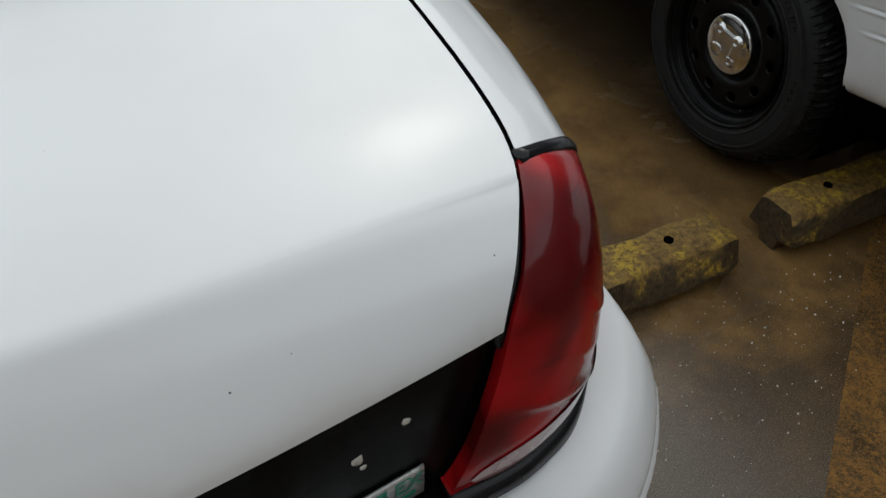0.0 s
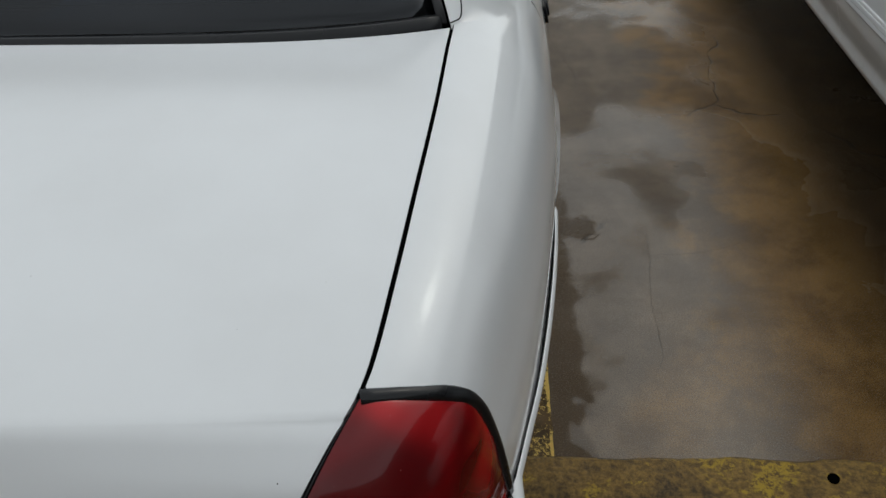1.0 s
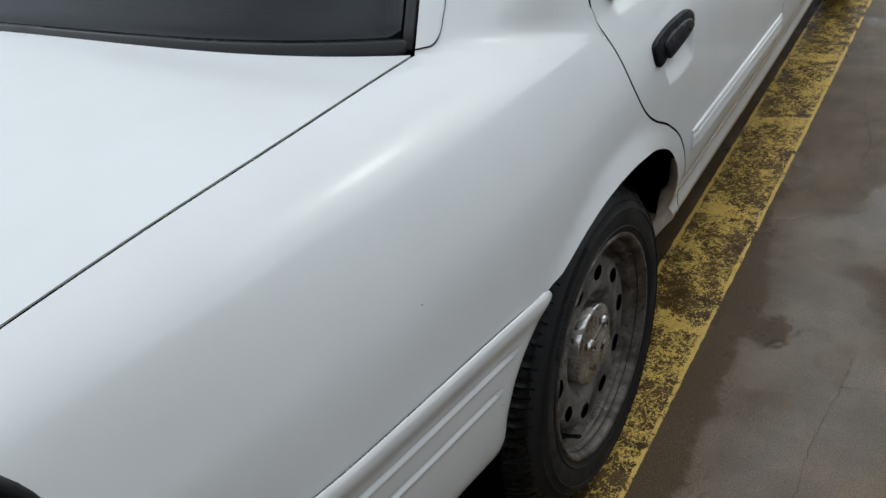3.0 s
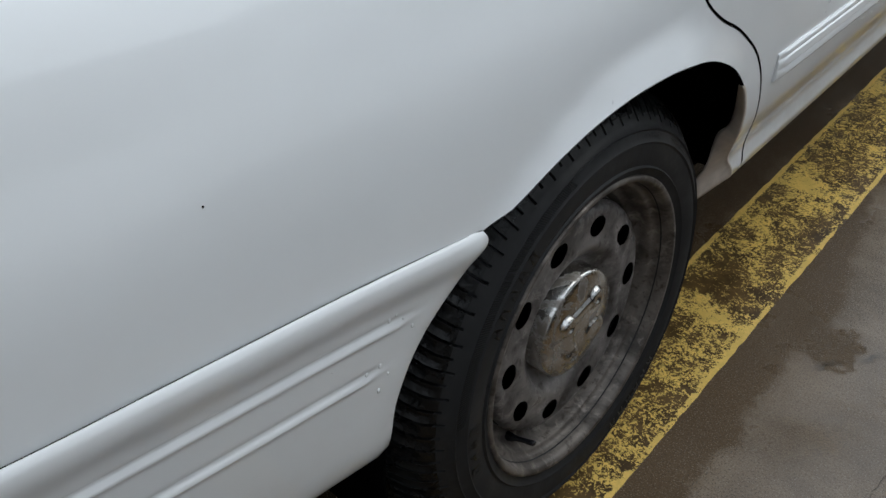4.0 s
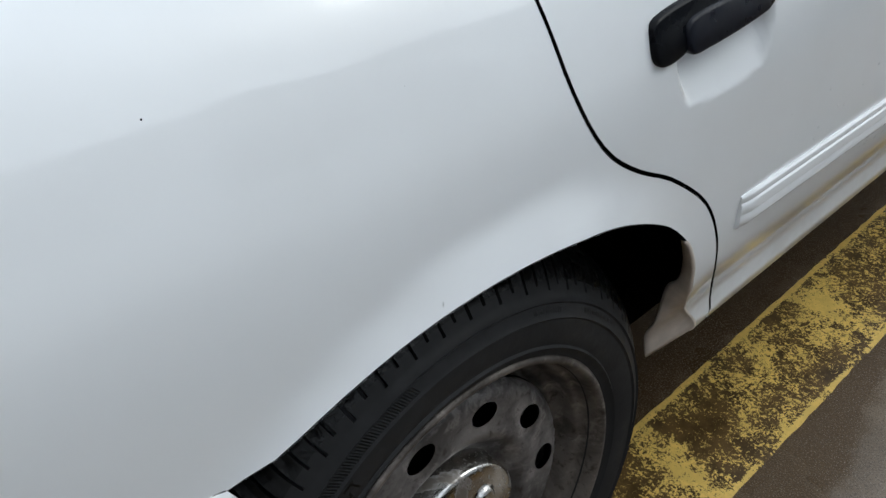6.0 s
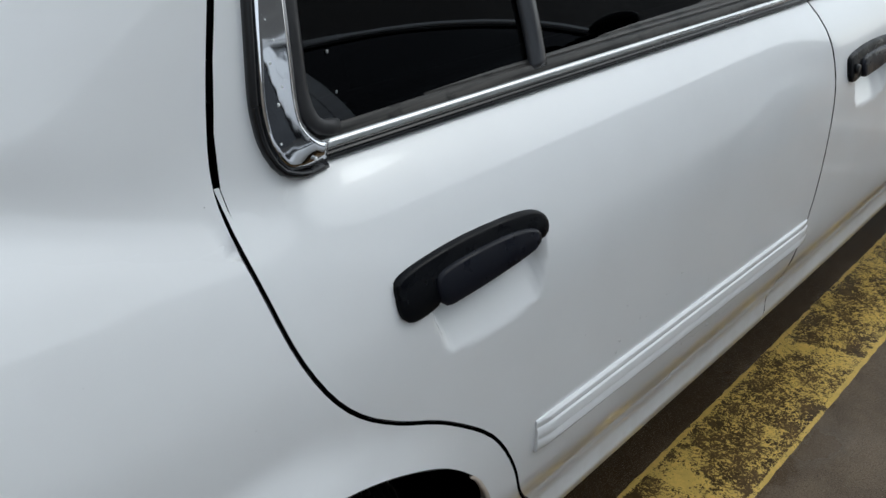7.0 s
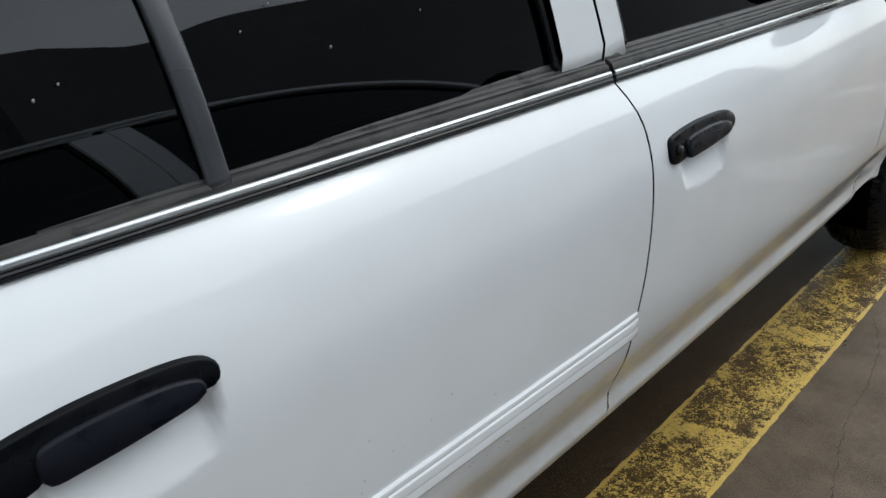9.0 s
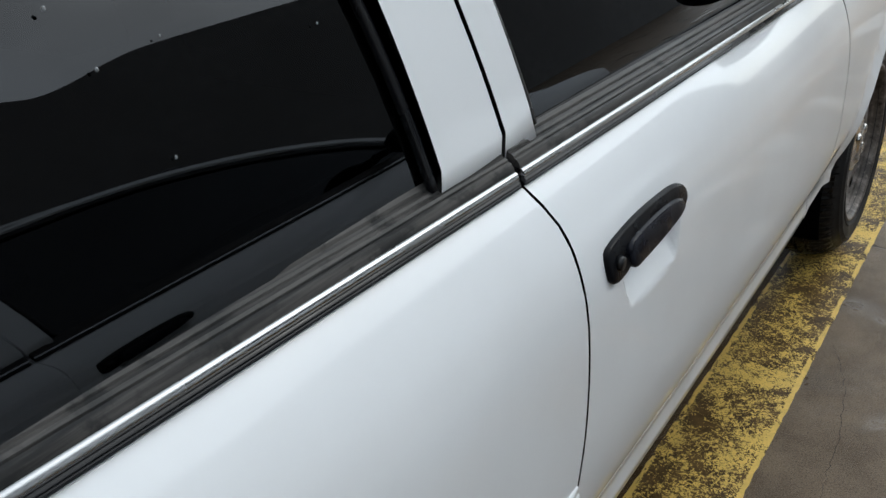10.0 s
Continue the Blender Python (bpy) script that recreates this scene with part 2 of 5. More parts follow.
    col = mixc(n, l, math_node(n, l, "MULTIPLY", car_shade2, 0.85), col, (0.016, 0.010, 0.005))
    col = mixc(n, l, math_node(n, l, "MULTIPLY", rng(n, l, fine, 0.47, 0.64), 0.62), col, (0.043, 0.030, 0.018))
    col = mixc(n, l, math_node(n, l, "MULTIPLY", rng(n, l, grain, 0.57, 0.67), 0.7), col, (0.30, 0.25, 0.19))
    add = n.new("ShaderNodeVectorMath")
    add.operation = "ADD"
    nz = n.new("ShaderNodeTexNoise")
    nz.inputs["Scale"].default_value = 2.5
    nz.inputs["Detail"].default_value = 8.0
    l.new(co, nz.inputs["Vector"])
    sc = n.new("ShaderNodeVectorMath")
    sc.operation = "SCALE"
    sc.inputs["Scale"].default_value = 0.35
    l.new(nz.outputs["Color"], sc.inputs[0])
    l.new(co, add.inputs[0])
    l.new(sc.outputs[0], add.inputs[1])
    vor = n.new("ShaderNodeTexVoronoi")
    vor.feature = "DISTANCE_TO_EDGE"
    vor.inputs["Scale"].default_value = 0.55
    l.new(add.outputs[0], vor.inputs["Vector"])
    crack = math_node(n, l, "MULTIPLY", rng(n, l, vor.outputs[0], 0.0035, 0.0008), rng(n, l, big, 0.50, 0.56))
    col = mixc(n, l, math_node(n, l, "MULTIPLY", crack, 0.7), col, (0.02, 0.016, 0.012))
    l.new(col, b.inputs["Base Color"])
    # standing damp: soft-edged sheets of water between the cars, dry and rough further ahead
    pool = math_node(n, l, "ADD", noise_node(n, l, co, 2.1, 6.0, 0.55, 0.4), math_node(n, l, "MULTIPLY", rng(n, l, sep.outputs[1], 0.5, 1.7), -0.18))
    sheen = rng(n, l, pool, 0.30, 0.50)
    sheen = math_node(n, l, "MULTIPLY", sheen, math_node(n, l, "SUBTRACT", 1.0, math_node(n, l, "MULTIPLY", math_node(n, l, "MAXIMUM", run, car_shades), 0.75)))
    puddle = rng(n, l, pool, 0.500, 0.525)
    # water standing against the wheel stop
    px = math_node(n, l, "DIVIDE", math_node(n, l, "SUBTRACT", sep.outputs[0], 1.27), 0.24)
    py = math_node(n, l, "DIVIDE", math_node(n, l, "ADD", sep.outputs[1], 0.26), 0.20)
    held = math_node(n, l, "ADD", math_node(n, l, "ADD", math_node(n, l, "MULTIPLY", px, px), math_node(n, l, "MULTIPLY", py, py)), math_node(n, l, "MULTIPLY", math_node(n, l, "SUBTRACT", noise_node(n, l, co, 9.0, 5.0, 0.6), 0.5), 2.6))
    held = rng(n, l, held, 1.1, 0.65)
    puddle = math_node(n, l, "MAXIMUM", puddle, held)
    sheen = math_node(n, l, "MAXIMUM", sheen, held)
    wet = math_node(n, l, "ADD", rng(n, l, sheen, 0.0, 1.0, 0.44, 0.20), math_node(n, l, "MULTIPLY", puddle, -0.14))
    l.new(wet, b.inputs["Roughness"])
    l.new(math_node(n, l, "MULTIPLY", rng(n, l, sheen, 0.0, 1.0, 0.16, 0.5), math_node(n, l, "SUBTRACT", 1.0, math_node(n, l, "MULTIPLY", car_shades, 0.85))), b.inputs["Specular IOR Level"])
    h = math_node(n, l, "SUBTRACT", math_node(n, l, "ADD", fine, math_node(n, l, "MULTIPLY", grain, 0.4)), math_node(n, l, "MULTIPLY", crack, 2.0))
    t = n.new("ShaderNodeBump")
    t.inputs["Distance"].default_value = 0.003
    l.new(rng(n, l, sheen, 0.0, 1.0, 0.60, 0.12), t.inputs["Strength"])
    l.new(h, t.inputs["Height"])
    l.new(t.outputs["Normal"], b.inputs["Normal"])
    return m


def worn_paint(name, yellow, keep, base=((0.058, 0.034, 0.012), (0.125, 0.075, 0.027)), mid=None, half=0.1, soft=0.03):
    """Road paint worn through in flakes to the stained concrete beneath; thicker, less worn paint along both edges of a line at x = mid."""
    m, n, l, b = nodes_of(name)
    co = n.new("ShaderNodeTexCoord").outputs["Object"]
    patch = noise_node(n, l, co, 6.5, 3.0, 0.55, 0.8)
    clump = noise_node(n, l, co, 30.0, 3.0, 0.5, 1.2)
    bold = noise_node(n, l, co, 118.0, 5.0, 0.60, 1.4)
    f = noise_node(n, l, co, 230.0, 3.0, 0.6, 0.8)
    s = math_node(n, l, "ADD", math_node(n, l, "ADD", math_node(n, l, "MULTIPLY", patch, 0.40), math_node(n, l, "MULTIPLY", bold, 0.62)), math_node(n, l, "ADD", math_node(n, l, "MULTIPLY", f, 0.34), math_node(n, l, "MULTIPLY", clump, 0.25)))
    if mid is not None:
        sep = n.new("ShaderNodeSeparateXYZ")
        l.new(co, sep.inputs[0])
        d = math_node(n, l, "ABSOLUTE", math_node(n, l, "SUBTRACT", sep.outputs[0], mid))
        rimline = math_node(n, l, "MULTIPLY", rng(n, l, d, half - 0.013, half - 0.007), rng(n, l, noise_node(n, l, co, 6.0, 3.0), 0.40, 0.52))
        s = math_node(n, l, "ADD", s, math_node(n, l, "MULTIPLY", rimline, 0.16))
        # a second pass of paint left ridges across the line every so often
        across = n.new("ShaderNodeTexWave")
        across.wave_type, across.bands_direction = "BANDS", "Y"
        across.inputs["Scale"].default_value, across.inputs["Distortion"].default_value, across.inputs["Detail"].default_value = 0.47, 7.0, 3.0
        l.new(co, across.inputs["Vector"])
        s = math_node(n, l, "ADD", s, math_node(n, l, "MULTIPLY", rng(n, l, across.outputs["Fac"], 0.95, 0.99), 0.08))
        s = math_node(n, l, "SUBTRACT", s, math_node(n, l, "MULTIPLY", rng(n, l, sep.outputs[1], 0.0, -0.12), 0.07))
    grime_shade = None
    if mid is not None:
        # scrubbed away and blackened where the tyres roll, with the car's shadow painted in
        grime_shade = math_node(n, l, "MULTIPLY", rng(n, l, math_node(n, l, "ADD", sep.outputs[1], math_node(n, l, "MULTIPLY", clump, 0.2)), 0.12, -0.06), rng(n, l, math_node(n, l, "ADD", sep.outputs[0], math_node(n, l, "MULTIPLY", clump, 0.06)), mid + half - 0.015, mid + half - 0.055))
        s = math_node(n, l, "SUBTRACT", s, math_node(n, l, "MULTIPLY", grime_shade, 0.16))
    on = rng(n, l, s, keep, keep + soft)
    tone = noise_node(n, l, co, 160.0, 3.0)
    dirt = noise_node(n, l, co, 22.0, 5.0, 0.6)
    bare = mixc(n, l, rng(n, l, dirt, 0.35, 0.65), base[0], base[1])
    # a thin stain of paint stays round the flakes
    bare = mixc(n, l, math_node(n, l, "MULTIPLY", rng(n, l, s, keep - 0.05, keep), 0.12), bare, tuple(c * 0.55 for c in yellow))
    bare = mixc(n, l, math_node(n, l, "MULTIPLY", rng(n, l, tone, 0.62, 0.74), 0.5), bare, tuple(c * 0.45 for c in yellow))
    yel = mixc(n, l, rng(n, l, dirt, 0.42, 0.68), yellow, tuple(c * 0.78 for c in yellow))
    yel = mixc(n, l, rng(n, l, tone, 0.35, 0.7), yel, tuple(c * 0.84 for c in yellow))
    if grime_shade is not None:
        bare = mixc(n, l, math_node(n, l, "MULTIPLY", grime_shade, 0.8), bare, (0.018, 0.012, 0.006))
    l.new(mixc(n, l, on, bare, yel), b.inputs["Base Color"])
    l.new(rng(n, l, patch, 0.3, 0.7, 0.36, 0.6), b.inputs["Roughness"])
    b.inputs["Specular IOR Level"].default_value = 0.12
    bump(n, l, b, math_node(n, l, "ADD", on, math_node(n, l, "MULTIPLY", tone, 0.4)), 0.35, 0.002)
    return m


def stop_mat():
    m, n, l, b = nodes_of("mossy_painted_concrete")
    co = n.new("ShaderNodeTexCoord").outputs["Object"]
    a = noise_node(n, l, co, 7.5, 7.0, 0.72, 0.5)
    f = noise_node(n, l, co, 70.0, 6.0, 0.75)
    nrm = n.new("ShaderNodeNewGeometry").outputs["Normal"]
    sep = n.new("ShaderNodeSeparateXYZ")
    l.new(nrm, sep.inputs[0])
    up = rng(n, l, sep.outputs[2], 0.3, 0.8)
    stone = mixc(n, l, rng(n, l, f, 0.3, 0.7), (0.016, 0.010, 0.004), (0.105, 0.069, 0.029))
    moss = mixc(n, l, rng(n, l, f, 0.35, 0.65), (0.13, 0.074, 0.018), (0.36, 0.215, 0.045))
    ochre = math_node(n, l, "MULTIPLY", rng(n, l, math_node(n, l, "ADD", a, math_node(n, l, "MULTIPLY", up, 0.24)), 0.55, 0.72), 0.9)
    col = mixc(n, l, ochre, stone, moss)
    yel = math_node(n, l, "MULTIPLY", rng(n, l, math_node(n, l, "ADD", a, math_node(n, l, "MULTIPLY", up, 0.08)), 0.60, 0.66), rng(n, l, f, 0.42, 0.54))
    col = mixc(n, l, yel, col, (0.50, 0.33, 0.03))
    l.new(col, b.inputs["Base Color"])
    b.inputs["Roughness"].default_value = 0.55
    bump(n, l, b, math_node(n, l, "ADD", f, a), 0.8, 0.006)
    return m


def streaky(name):
    """Bleached rubber with long worn streaks along the car."""
    m, n, l, b = nodes_of(name)
    co = n.new("ShaderNodeTexCoord").outputs["Object"]
    mp = n.new("ShaderNodeMapping")
    mp.inputs["Scale"].default_value = (60.0, 3.0, 90.0)
    l.new(co, mp.inputs[0])
    a = noise_node(n, l, mp.outputs[0], 1.6, 5.0, 0.6)
    f = noise_node(n, l, co, 30.0, 5.0, 0.6)
    col = mixc(n, l, rng(n, l, a, 0.36, 0.66), (0.010, 0.010, 0.010), (0.072, 0.067, 0.063))
    col = mixc(n, l, rng(n, l, f, 0.52, 0.66), col, (0.012, 0.012, 0.012))
    l.new(col, b.inputs["Base Color"])
    l.new(rng(n, l, a, 0.3, 0.7, 0.35, 0.6), b.inputs["Roughness"])
    b.inputs["Specular IOR Level"].default_value = 0.35
    bump(n, l, b, a, 0.25, 0.001)
    return m


PAINT = paint("white_clearcoat")
PAINT_DOOR = paint("white_clearcoat_with_adhesive", residue=True)
PAINT_LID = paint("white_clearcoat_with_dried_film", lip=True)
BLACK = simple("black_underbody", (0.002, 0.002, 0.002), 0.9, spec=0.0)
RUBBER = simple("weathered_black_rubber", (0.028, 0.028, 0.030), 0.42, bmp=0.15, scale=45, spec=0.35)
RUBBER_STRIP = streaky("sun_bleached_rubber_strip")
SEALANT = simple("shiny_black_seal", (0.006, 0.0065, 0.008), 0.26, spec=0.35)
PLASTIC = simple("black_moulded_plastic", (0.0025, 0.003, 0.0045), 0.34, scale=220, bmp=0.03, spec=0.12)
PADDLE = simple("blue_black_paddle_plastic", (0.005, 0.006, 0.011), 0.34, scale=220, bmp=0.03, spec=0.18)
TRIM_BLACK = simple("black_satin_panel", (0.004, 0.004, 0.004), 0.25, spec=0.1)
CHROME = simple("bright_chrome", (0.80, 0.81, 0.82), 0.07, 1.0, rvar=0.04)
STRIP = simple("dulled_chrome_strip", (0.56, 0.57, 0.58), 0.26, 1.0, scale=30, var=0.3, rvar=0.08)
CHROME_DARK = simple("wet_chrome", (0.72, 0.73, 0.76), 0.05, 1.0, scale=9, var=0.1, rvar=0.03, bmp=0.25)
DIVIDER = simple("grey_satin_bar", (0.050, 0.053, 0.060), 0.35, scale=25)
DROP = simple("water_drop", (0.78, 0.79, 0.80), 0.08, coat=1.0, scale=900)
DIRTY = simple("mud_splashed_paint", (0.46, 0.40, 0.345), 0.6, scale=40, var=0.4, bmp=0.2)
DULL_CHROME = dusty_chrome("clouded_chrome")
STEEL = rim_mat("brake_dusted_steel", (0.155, 0.143, 0.138), (0.034, 0.026, 0.021), 0.34, 2.1)
SOOTY = rim_mat("sooty_rim_steel", (0.115, 0.100, 0.089), (0.022, 0.015, 0.010), 0.36, 2.3)
STEEL_BLACK = rim_mat("black_painted_steel", (0.0035, 0.0035, 0.004), (0.005, 0.0045, 0.004), 0.34)
TYRE = simple("tyre_rubber", (0.023, 0.023, 0.0238), 0.50, scale=60, var=0.5, bmp=0.25, spec=0.12)
TREAD = simple("wet_tread_rubber", (0.0058, 0.0058, 0.0061), 0.32, scale=130, var=0.9, bmp=1.0, spec=0.2)
TYRE_MARK = simple("tyre_raised_rubber", (0.019, 0.019, 0.020), 0.45, scale=90, spec=0.4)
SIDE_GLASS = glass_mat("tinted_side_glass", (0.03, 0.032, 0.032), 1.0)
REAR_GLASS = glass_mat("tinted_rear_glass", (0.085, 0.105, 0.13), 1.0)
DROP_DIM = simple("dim_water_drop", (0.20, 0.21, 0.22), 0.1, coat=1.0, scale=900)
LENS = lens_mat("red_lens")
LENS_CLEAR = simple("pale_reverse_lens", (0.34, 0.19, 0.18), 0.16, coat=1.0, scale=160)
LINE = simple("defroster_line", (0.18, 0.13, 0.09), 0.6)
SEAT = simple("charcoal_cloth", (0.020, 0.020, 0.022), 0.9, scale=200, bmp=0.3)
BADGE = simple("brushed_badge_silver", (0.62, 0.63, 0.63), 0.25, 0.6)
GREEN = simple("badge_green", (0.03, 0.22, 0.15), 0.4)
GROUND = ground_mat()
YELLOW = worn_paint("worn_yellow_road_paint", (0.80, 0.55, 0.145), 0.824, mid=0.9025)
OLD_YELLOW = worn_paint("faded_orange_road_paint", (0.30, 0.150, 0.040), 0.69, ((0.050, 0.033, 0.016), (0.085, 0.058, 0.030)), soft=0.22)
CRACK = simple("dirt_filled_crack", (0.034, 0.026, 0.019), 0.8)
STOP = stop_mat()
STONE = simple("pale_grit", (0.62, 0.59, 0.53), 0.8, scale=300)
ADDED_WALL = simple("added_wall_render", (0.27, 0.235, 0.195), 0.85, scale=3, bmp=0.1)
WALL = simple("grey_cladding", (0.145, 0.141, 0.137), 0.8, scale=3, var=0.5)


# ---------------------------------------------------------------- mesh helpers
def link(name, bm, material, parent=None, label="", smooth=True):
    me = bpy.data.meshes.new(name)
    bmesh.ops.recalc_face_normals(bm, faces=bm.faces)
    bm.to_mesh(me)
    bm.free()
    for mat in (material if isinstance(material, (list, tuple)) else [material]):
        me.materials.append(mat)
    if smooth:
        me.shade_smooth()
    ob = new(name, me)
    if parent is not None:
        ob.parent = parent
    if label:
        tagged(ob, label)
    return ob


part = link


def sharp(ob, degrees=35):
    ob.data.set_sharp_from_angle(angle=radians(degrees))
    return ob


def interp(x, table):
    """Smooth monotone interpolation through the (x, value) pairs."""
    if x <= table[0][0]:
        return table[0][1]
    if x >= table[-1][0]:
        return table[-1][1]
    for i in range(len(table) - 1):
        x0, v0 = table[i]
        x1, v1 = table[i + 1]
        if x <= x1:
            h = x1 - x0
            d = (v1 - v0) / h
            a = (v1 - table[i - 1][1]) / (x1 - table[i - 1][0]) if i else d
            b = (table[i + 2][1] - v0) / (table[i + 2][0] - x0) if i + 2 < len(table) else d
            t = (x - x0) / h
            return ((2 * t ** 3 - 3 * t * t + 1) * v0 + (t ** 3 - 2 * t * t + t) * h * a
                    + (3 * t * t - 2 * t ** 3) * v1 + (t ** 3 - t * t) * h * b)


def curve_pts(pts, step, closed=False):
    """Points about step apart on a Catmull-Rom curve through pts (tuples of any size)."""
    n, out = len(pts), []
    for i in range(n if closed else n - 1):
        p1, p2 = pts[i], pts[(i + 1) % n]
        p0 = pts[i - 1] if closed or i else tuple(2 * a - b for a, b in zip(p1, p2))
        p3 = pts[(i + 2) % n] if closed or i + 2 < n else tuple(2 * b - a for a, b in zip(p1, p2))
        k = max(1, int(math.dist(p1, p2) / step + 0.5))
        for j in range(k):
            t = j / k
            out.append(tuple(0.5 * (2 * b + (c - a) * t + (2 * a - 5 * b + 4 * c - d) * t * t + (3 * b - a - 3 * c + d) * t ** 3)
                             for a, b, c, d in zip(p0, p1, p2, p3)))
    if not closed:
        out.append(tuple(pts[-1]))
    return out


def inside(p, poly):
    c, (x, y) = False, p
    for (x0, y0), (x1, y1) in zip(poly, poly[1:] + poly[:1]):
        if (y0 > y) != (y1 > y) and x < (x1 - x0) * (y - y0) / (y1 - y0) + x0:
            c = not c
    return c


def offset(poly, d):
    """The closed outline moved inwards by d."""
    n = len(poly)
    area = sum(a[0] * b[1] - b[0] * a[1] for a, b in zip(poly, poly[1:] + poly[:1]))
    s = 1 if area > 0 else -1
    out = []
    for i in range(n):
        a, b = poly[i - 1], poly[(i + 1) % n]
        tx, ty = b[0] - a[0], b[1] - a[1]
        h = math.hypot(tx, ty) or 1
        out.append((poly[i][0] - s * ty / h * d, poly[i][1] + s * tx / h * d))
    return out


def sheet(name, outline, surf, material, parent, label="", step=0.025, gap=0.0006, roll=0.0016, depth=0.014, holes=(), flip=1, fine=()):
    """A pressed panel: the outline (u, v) filled with a fine net, laid on surf(u, v) and turned in at its edges."""
    from mathutils import geometry
    edge = offset(outline, gap)
    rim = offset(edge, roll)
    loops = [rim] + [list(h) for h in holes]
    verts, edges = [], []
    for lp in loops:
        k = len(verts)
        verts += [Vector(p) for p in lp]
        edges += [(k + i, k + (i + 1) % len(lp)) for i in range(len(lp))]
    us, vs = [p[0] for p in rim], [p[1] for p in rim]
    flat = np.array([p for lp in loops for p in lp])
    rows_n = int((max(vs) - min(vs)) / step) + 1
    for j in range(rows_n + 1):
        for i in range(int((max(us) - min(us)) / step) + 2):
            p = (min(us) + (i + 0.5 * (j % 2)) * step, min(vs) + j * step)
            if not inside(p, rim) or any(inside(p, h) for h in holes):
                continue
            if np.min(np.hypot(flat[:, 0] - p[0], flat[:, 1] - p[1])) > step * 0.6:
                verts.append(Vector(p))
    for u0, u1, v0, v1, st in fine:
        verts = [v for k, v in enumerate(verts) if k < len(flat) or not (u0 < v.x < u1 and v0 < v.y < v1)]
        for j in range(int((v1 - v0) / st) + 1):
            verts += [Vector((u0 + i * st, v0 + j * st)) for i in range(int((u1 - u0) / st) + 1)]
    vo, eo, fo, ov = geometry.delaunay_2d_cdt(verts, edges, [], 0, 1e-6)[:4]
    back = {i: k for k, src in enumerate(ov) for i in src}
    normals, bm = [], bmesh.new()

    def place(p):
        u, v = p
        e = 0.002
        c = Vector(surf(u, v))
        nn = (Vector(surf(u + e, v)) - Vector(surf(u - e, v))).cross(Vector(surf(u, v + e)) - Vector(surf(u, v - e)))
        return c, nn.normalized() * flip

    bv = []
    for p in vo:
        c, nn = place((p.x, p.y))
        bv.append(bm.verts.new(c))
        normals.append(nn)
    for f in fo:
        c = (sum(vo[i].x for i in f) / 3, sum(vo[i].y for i in f) / 3)
        if inside(c, rim) and not any(inside(c, h) for h in holes):
            q = [bv[i] for i in f]
            q = q if (q[1].co - q[0].co).cross(q[2].co - q[0].co).dot(normals[f[0]]) > 0 else q[::-1]
            bm.faces.new(q)

    def skirt(first, loop_in, loop_out, deep):
        rings = [[bv[back[first + i]] for i in range(len(loop_in))]]
        for out, dz in ((loop_out, min(0.0012, deep)), (loop_out, deep)):
            ring = []
            for p, q in zip(out, loop_in):
                c, nn = place(p)
                d = (c - Vector(surf(*q)))
                d = d.normalized() if d.length > 1e-9 else nn
                ring.append(bm.verts.new(c - nn * dz))
                normals.append((nn * 0.6 + d).normalized())
            rings.append(ring)
        for r0, r1 in zip(rings, rings[1:]):
            for i in range(len(r0)):
                k = (i + 1) % len(r0)
                if r0[i] is not r0[k]:
                    bm.faces.new((r0[i], r0[k], r1[k], r1[i]))

    if depth:
        skirt(0, rim, edge, depth)
        k = len(rim)
        for h in holes:
            skirt(k, list(h), offset(list(h), 0.0015), depth)
            k += len(h)
    me = bpy.data.meshes.new(name)
    bm.verts.index_update()
    bm.to_mesh(me)
    bm.free()
    me.materials.append(material)
    me.shade_smooth()
    me.normals_split_custom_set_from_vertices(normals)
    ob = new(name, me)
    ob.parent = parent
    if label:
        tagged(ob, label)
    return ob


def grid_bm(rows, close_u=False):
    """A net from rows of points."""
    bm = bmesh.new()
    vs = [[bm.verts.new(p) for p in r] for r in rows]
    for a, b in zip(vs, vs[1:]):
        for i in range(len(a) - (0 if close_u else 1)):
            k = (i + 1) % len(a)
            if len({a[i], a[k], b[k], b[i]}) == 4:
                bm.faces.new((a[i], a[k], b[k], b[i]))
    return bm


def thick(bm, t):
    """Give a net thickness t behind its faces."""
    bmesh.ops.recalc_face_normals(bm, faces=bm.faces)
    bmesh.ops.solidify(bm, geom=bm.faces[:], thickness=t)
    return bm


def sweep(profile, path, closed=True):
    """A bar: the 2D profile (a, b) carried along path; a goes along side, b along up, given per path point as (point, side, up)."""
    rows = [[Vector(c) + Vector(s) * a + Vector(u) * b for a, b in profile] for c, s, u in path]
    bm = grid_bm(rows, closed)
    bm.verts.ensure_lookup_table()
    n = len(profile)
    if closed:
        bm.faces.new(bm.verts[:n])
        bm.faces.new(list(bm.verts)[-n:][::-1])
    return bm


def block(lo, hi, bev=0.006, seg=2):
    bm = bmesh.new()
    bmesh.ops.create_cube(bm, size=1)
    for v in bm.verts:
        v.co = Vector([l + (c + 0.5) * (h - l) for c, l, h in zip(v.co, lo, hi)])
    if bev:
        bmesh.ops.bevel(bm, geom=bm.edges[:], offset=bev, segments=seg, affect="EDGES", profile=0.6)
    return bm


def lathe(profile, seg, centre, side=1):
    """A turned body round the x axis: profile of (radius, x)."""
    rows = []
    for r, x in profile:
        rows.append([(centre[0] + side * x, centre[1] + r * math.cos(2 * math.pi * i / seg), centre[2] + r * math.sin(2 * math.pi * i / seg)) for i in range(seg)])
    return grid_bm(rows, True)


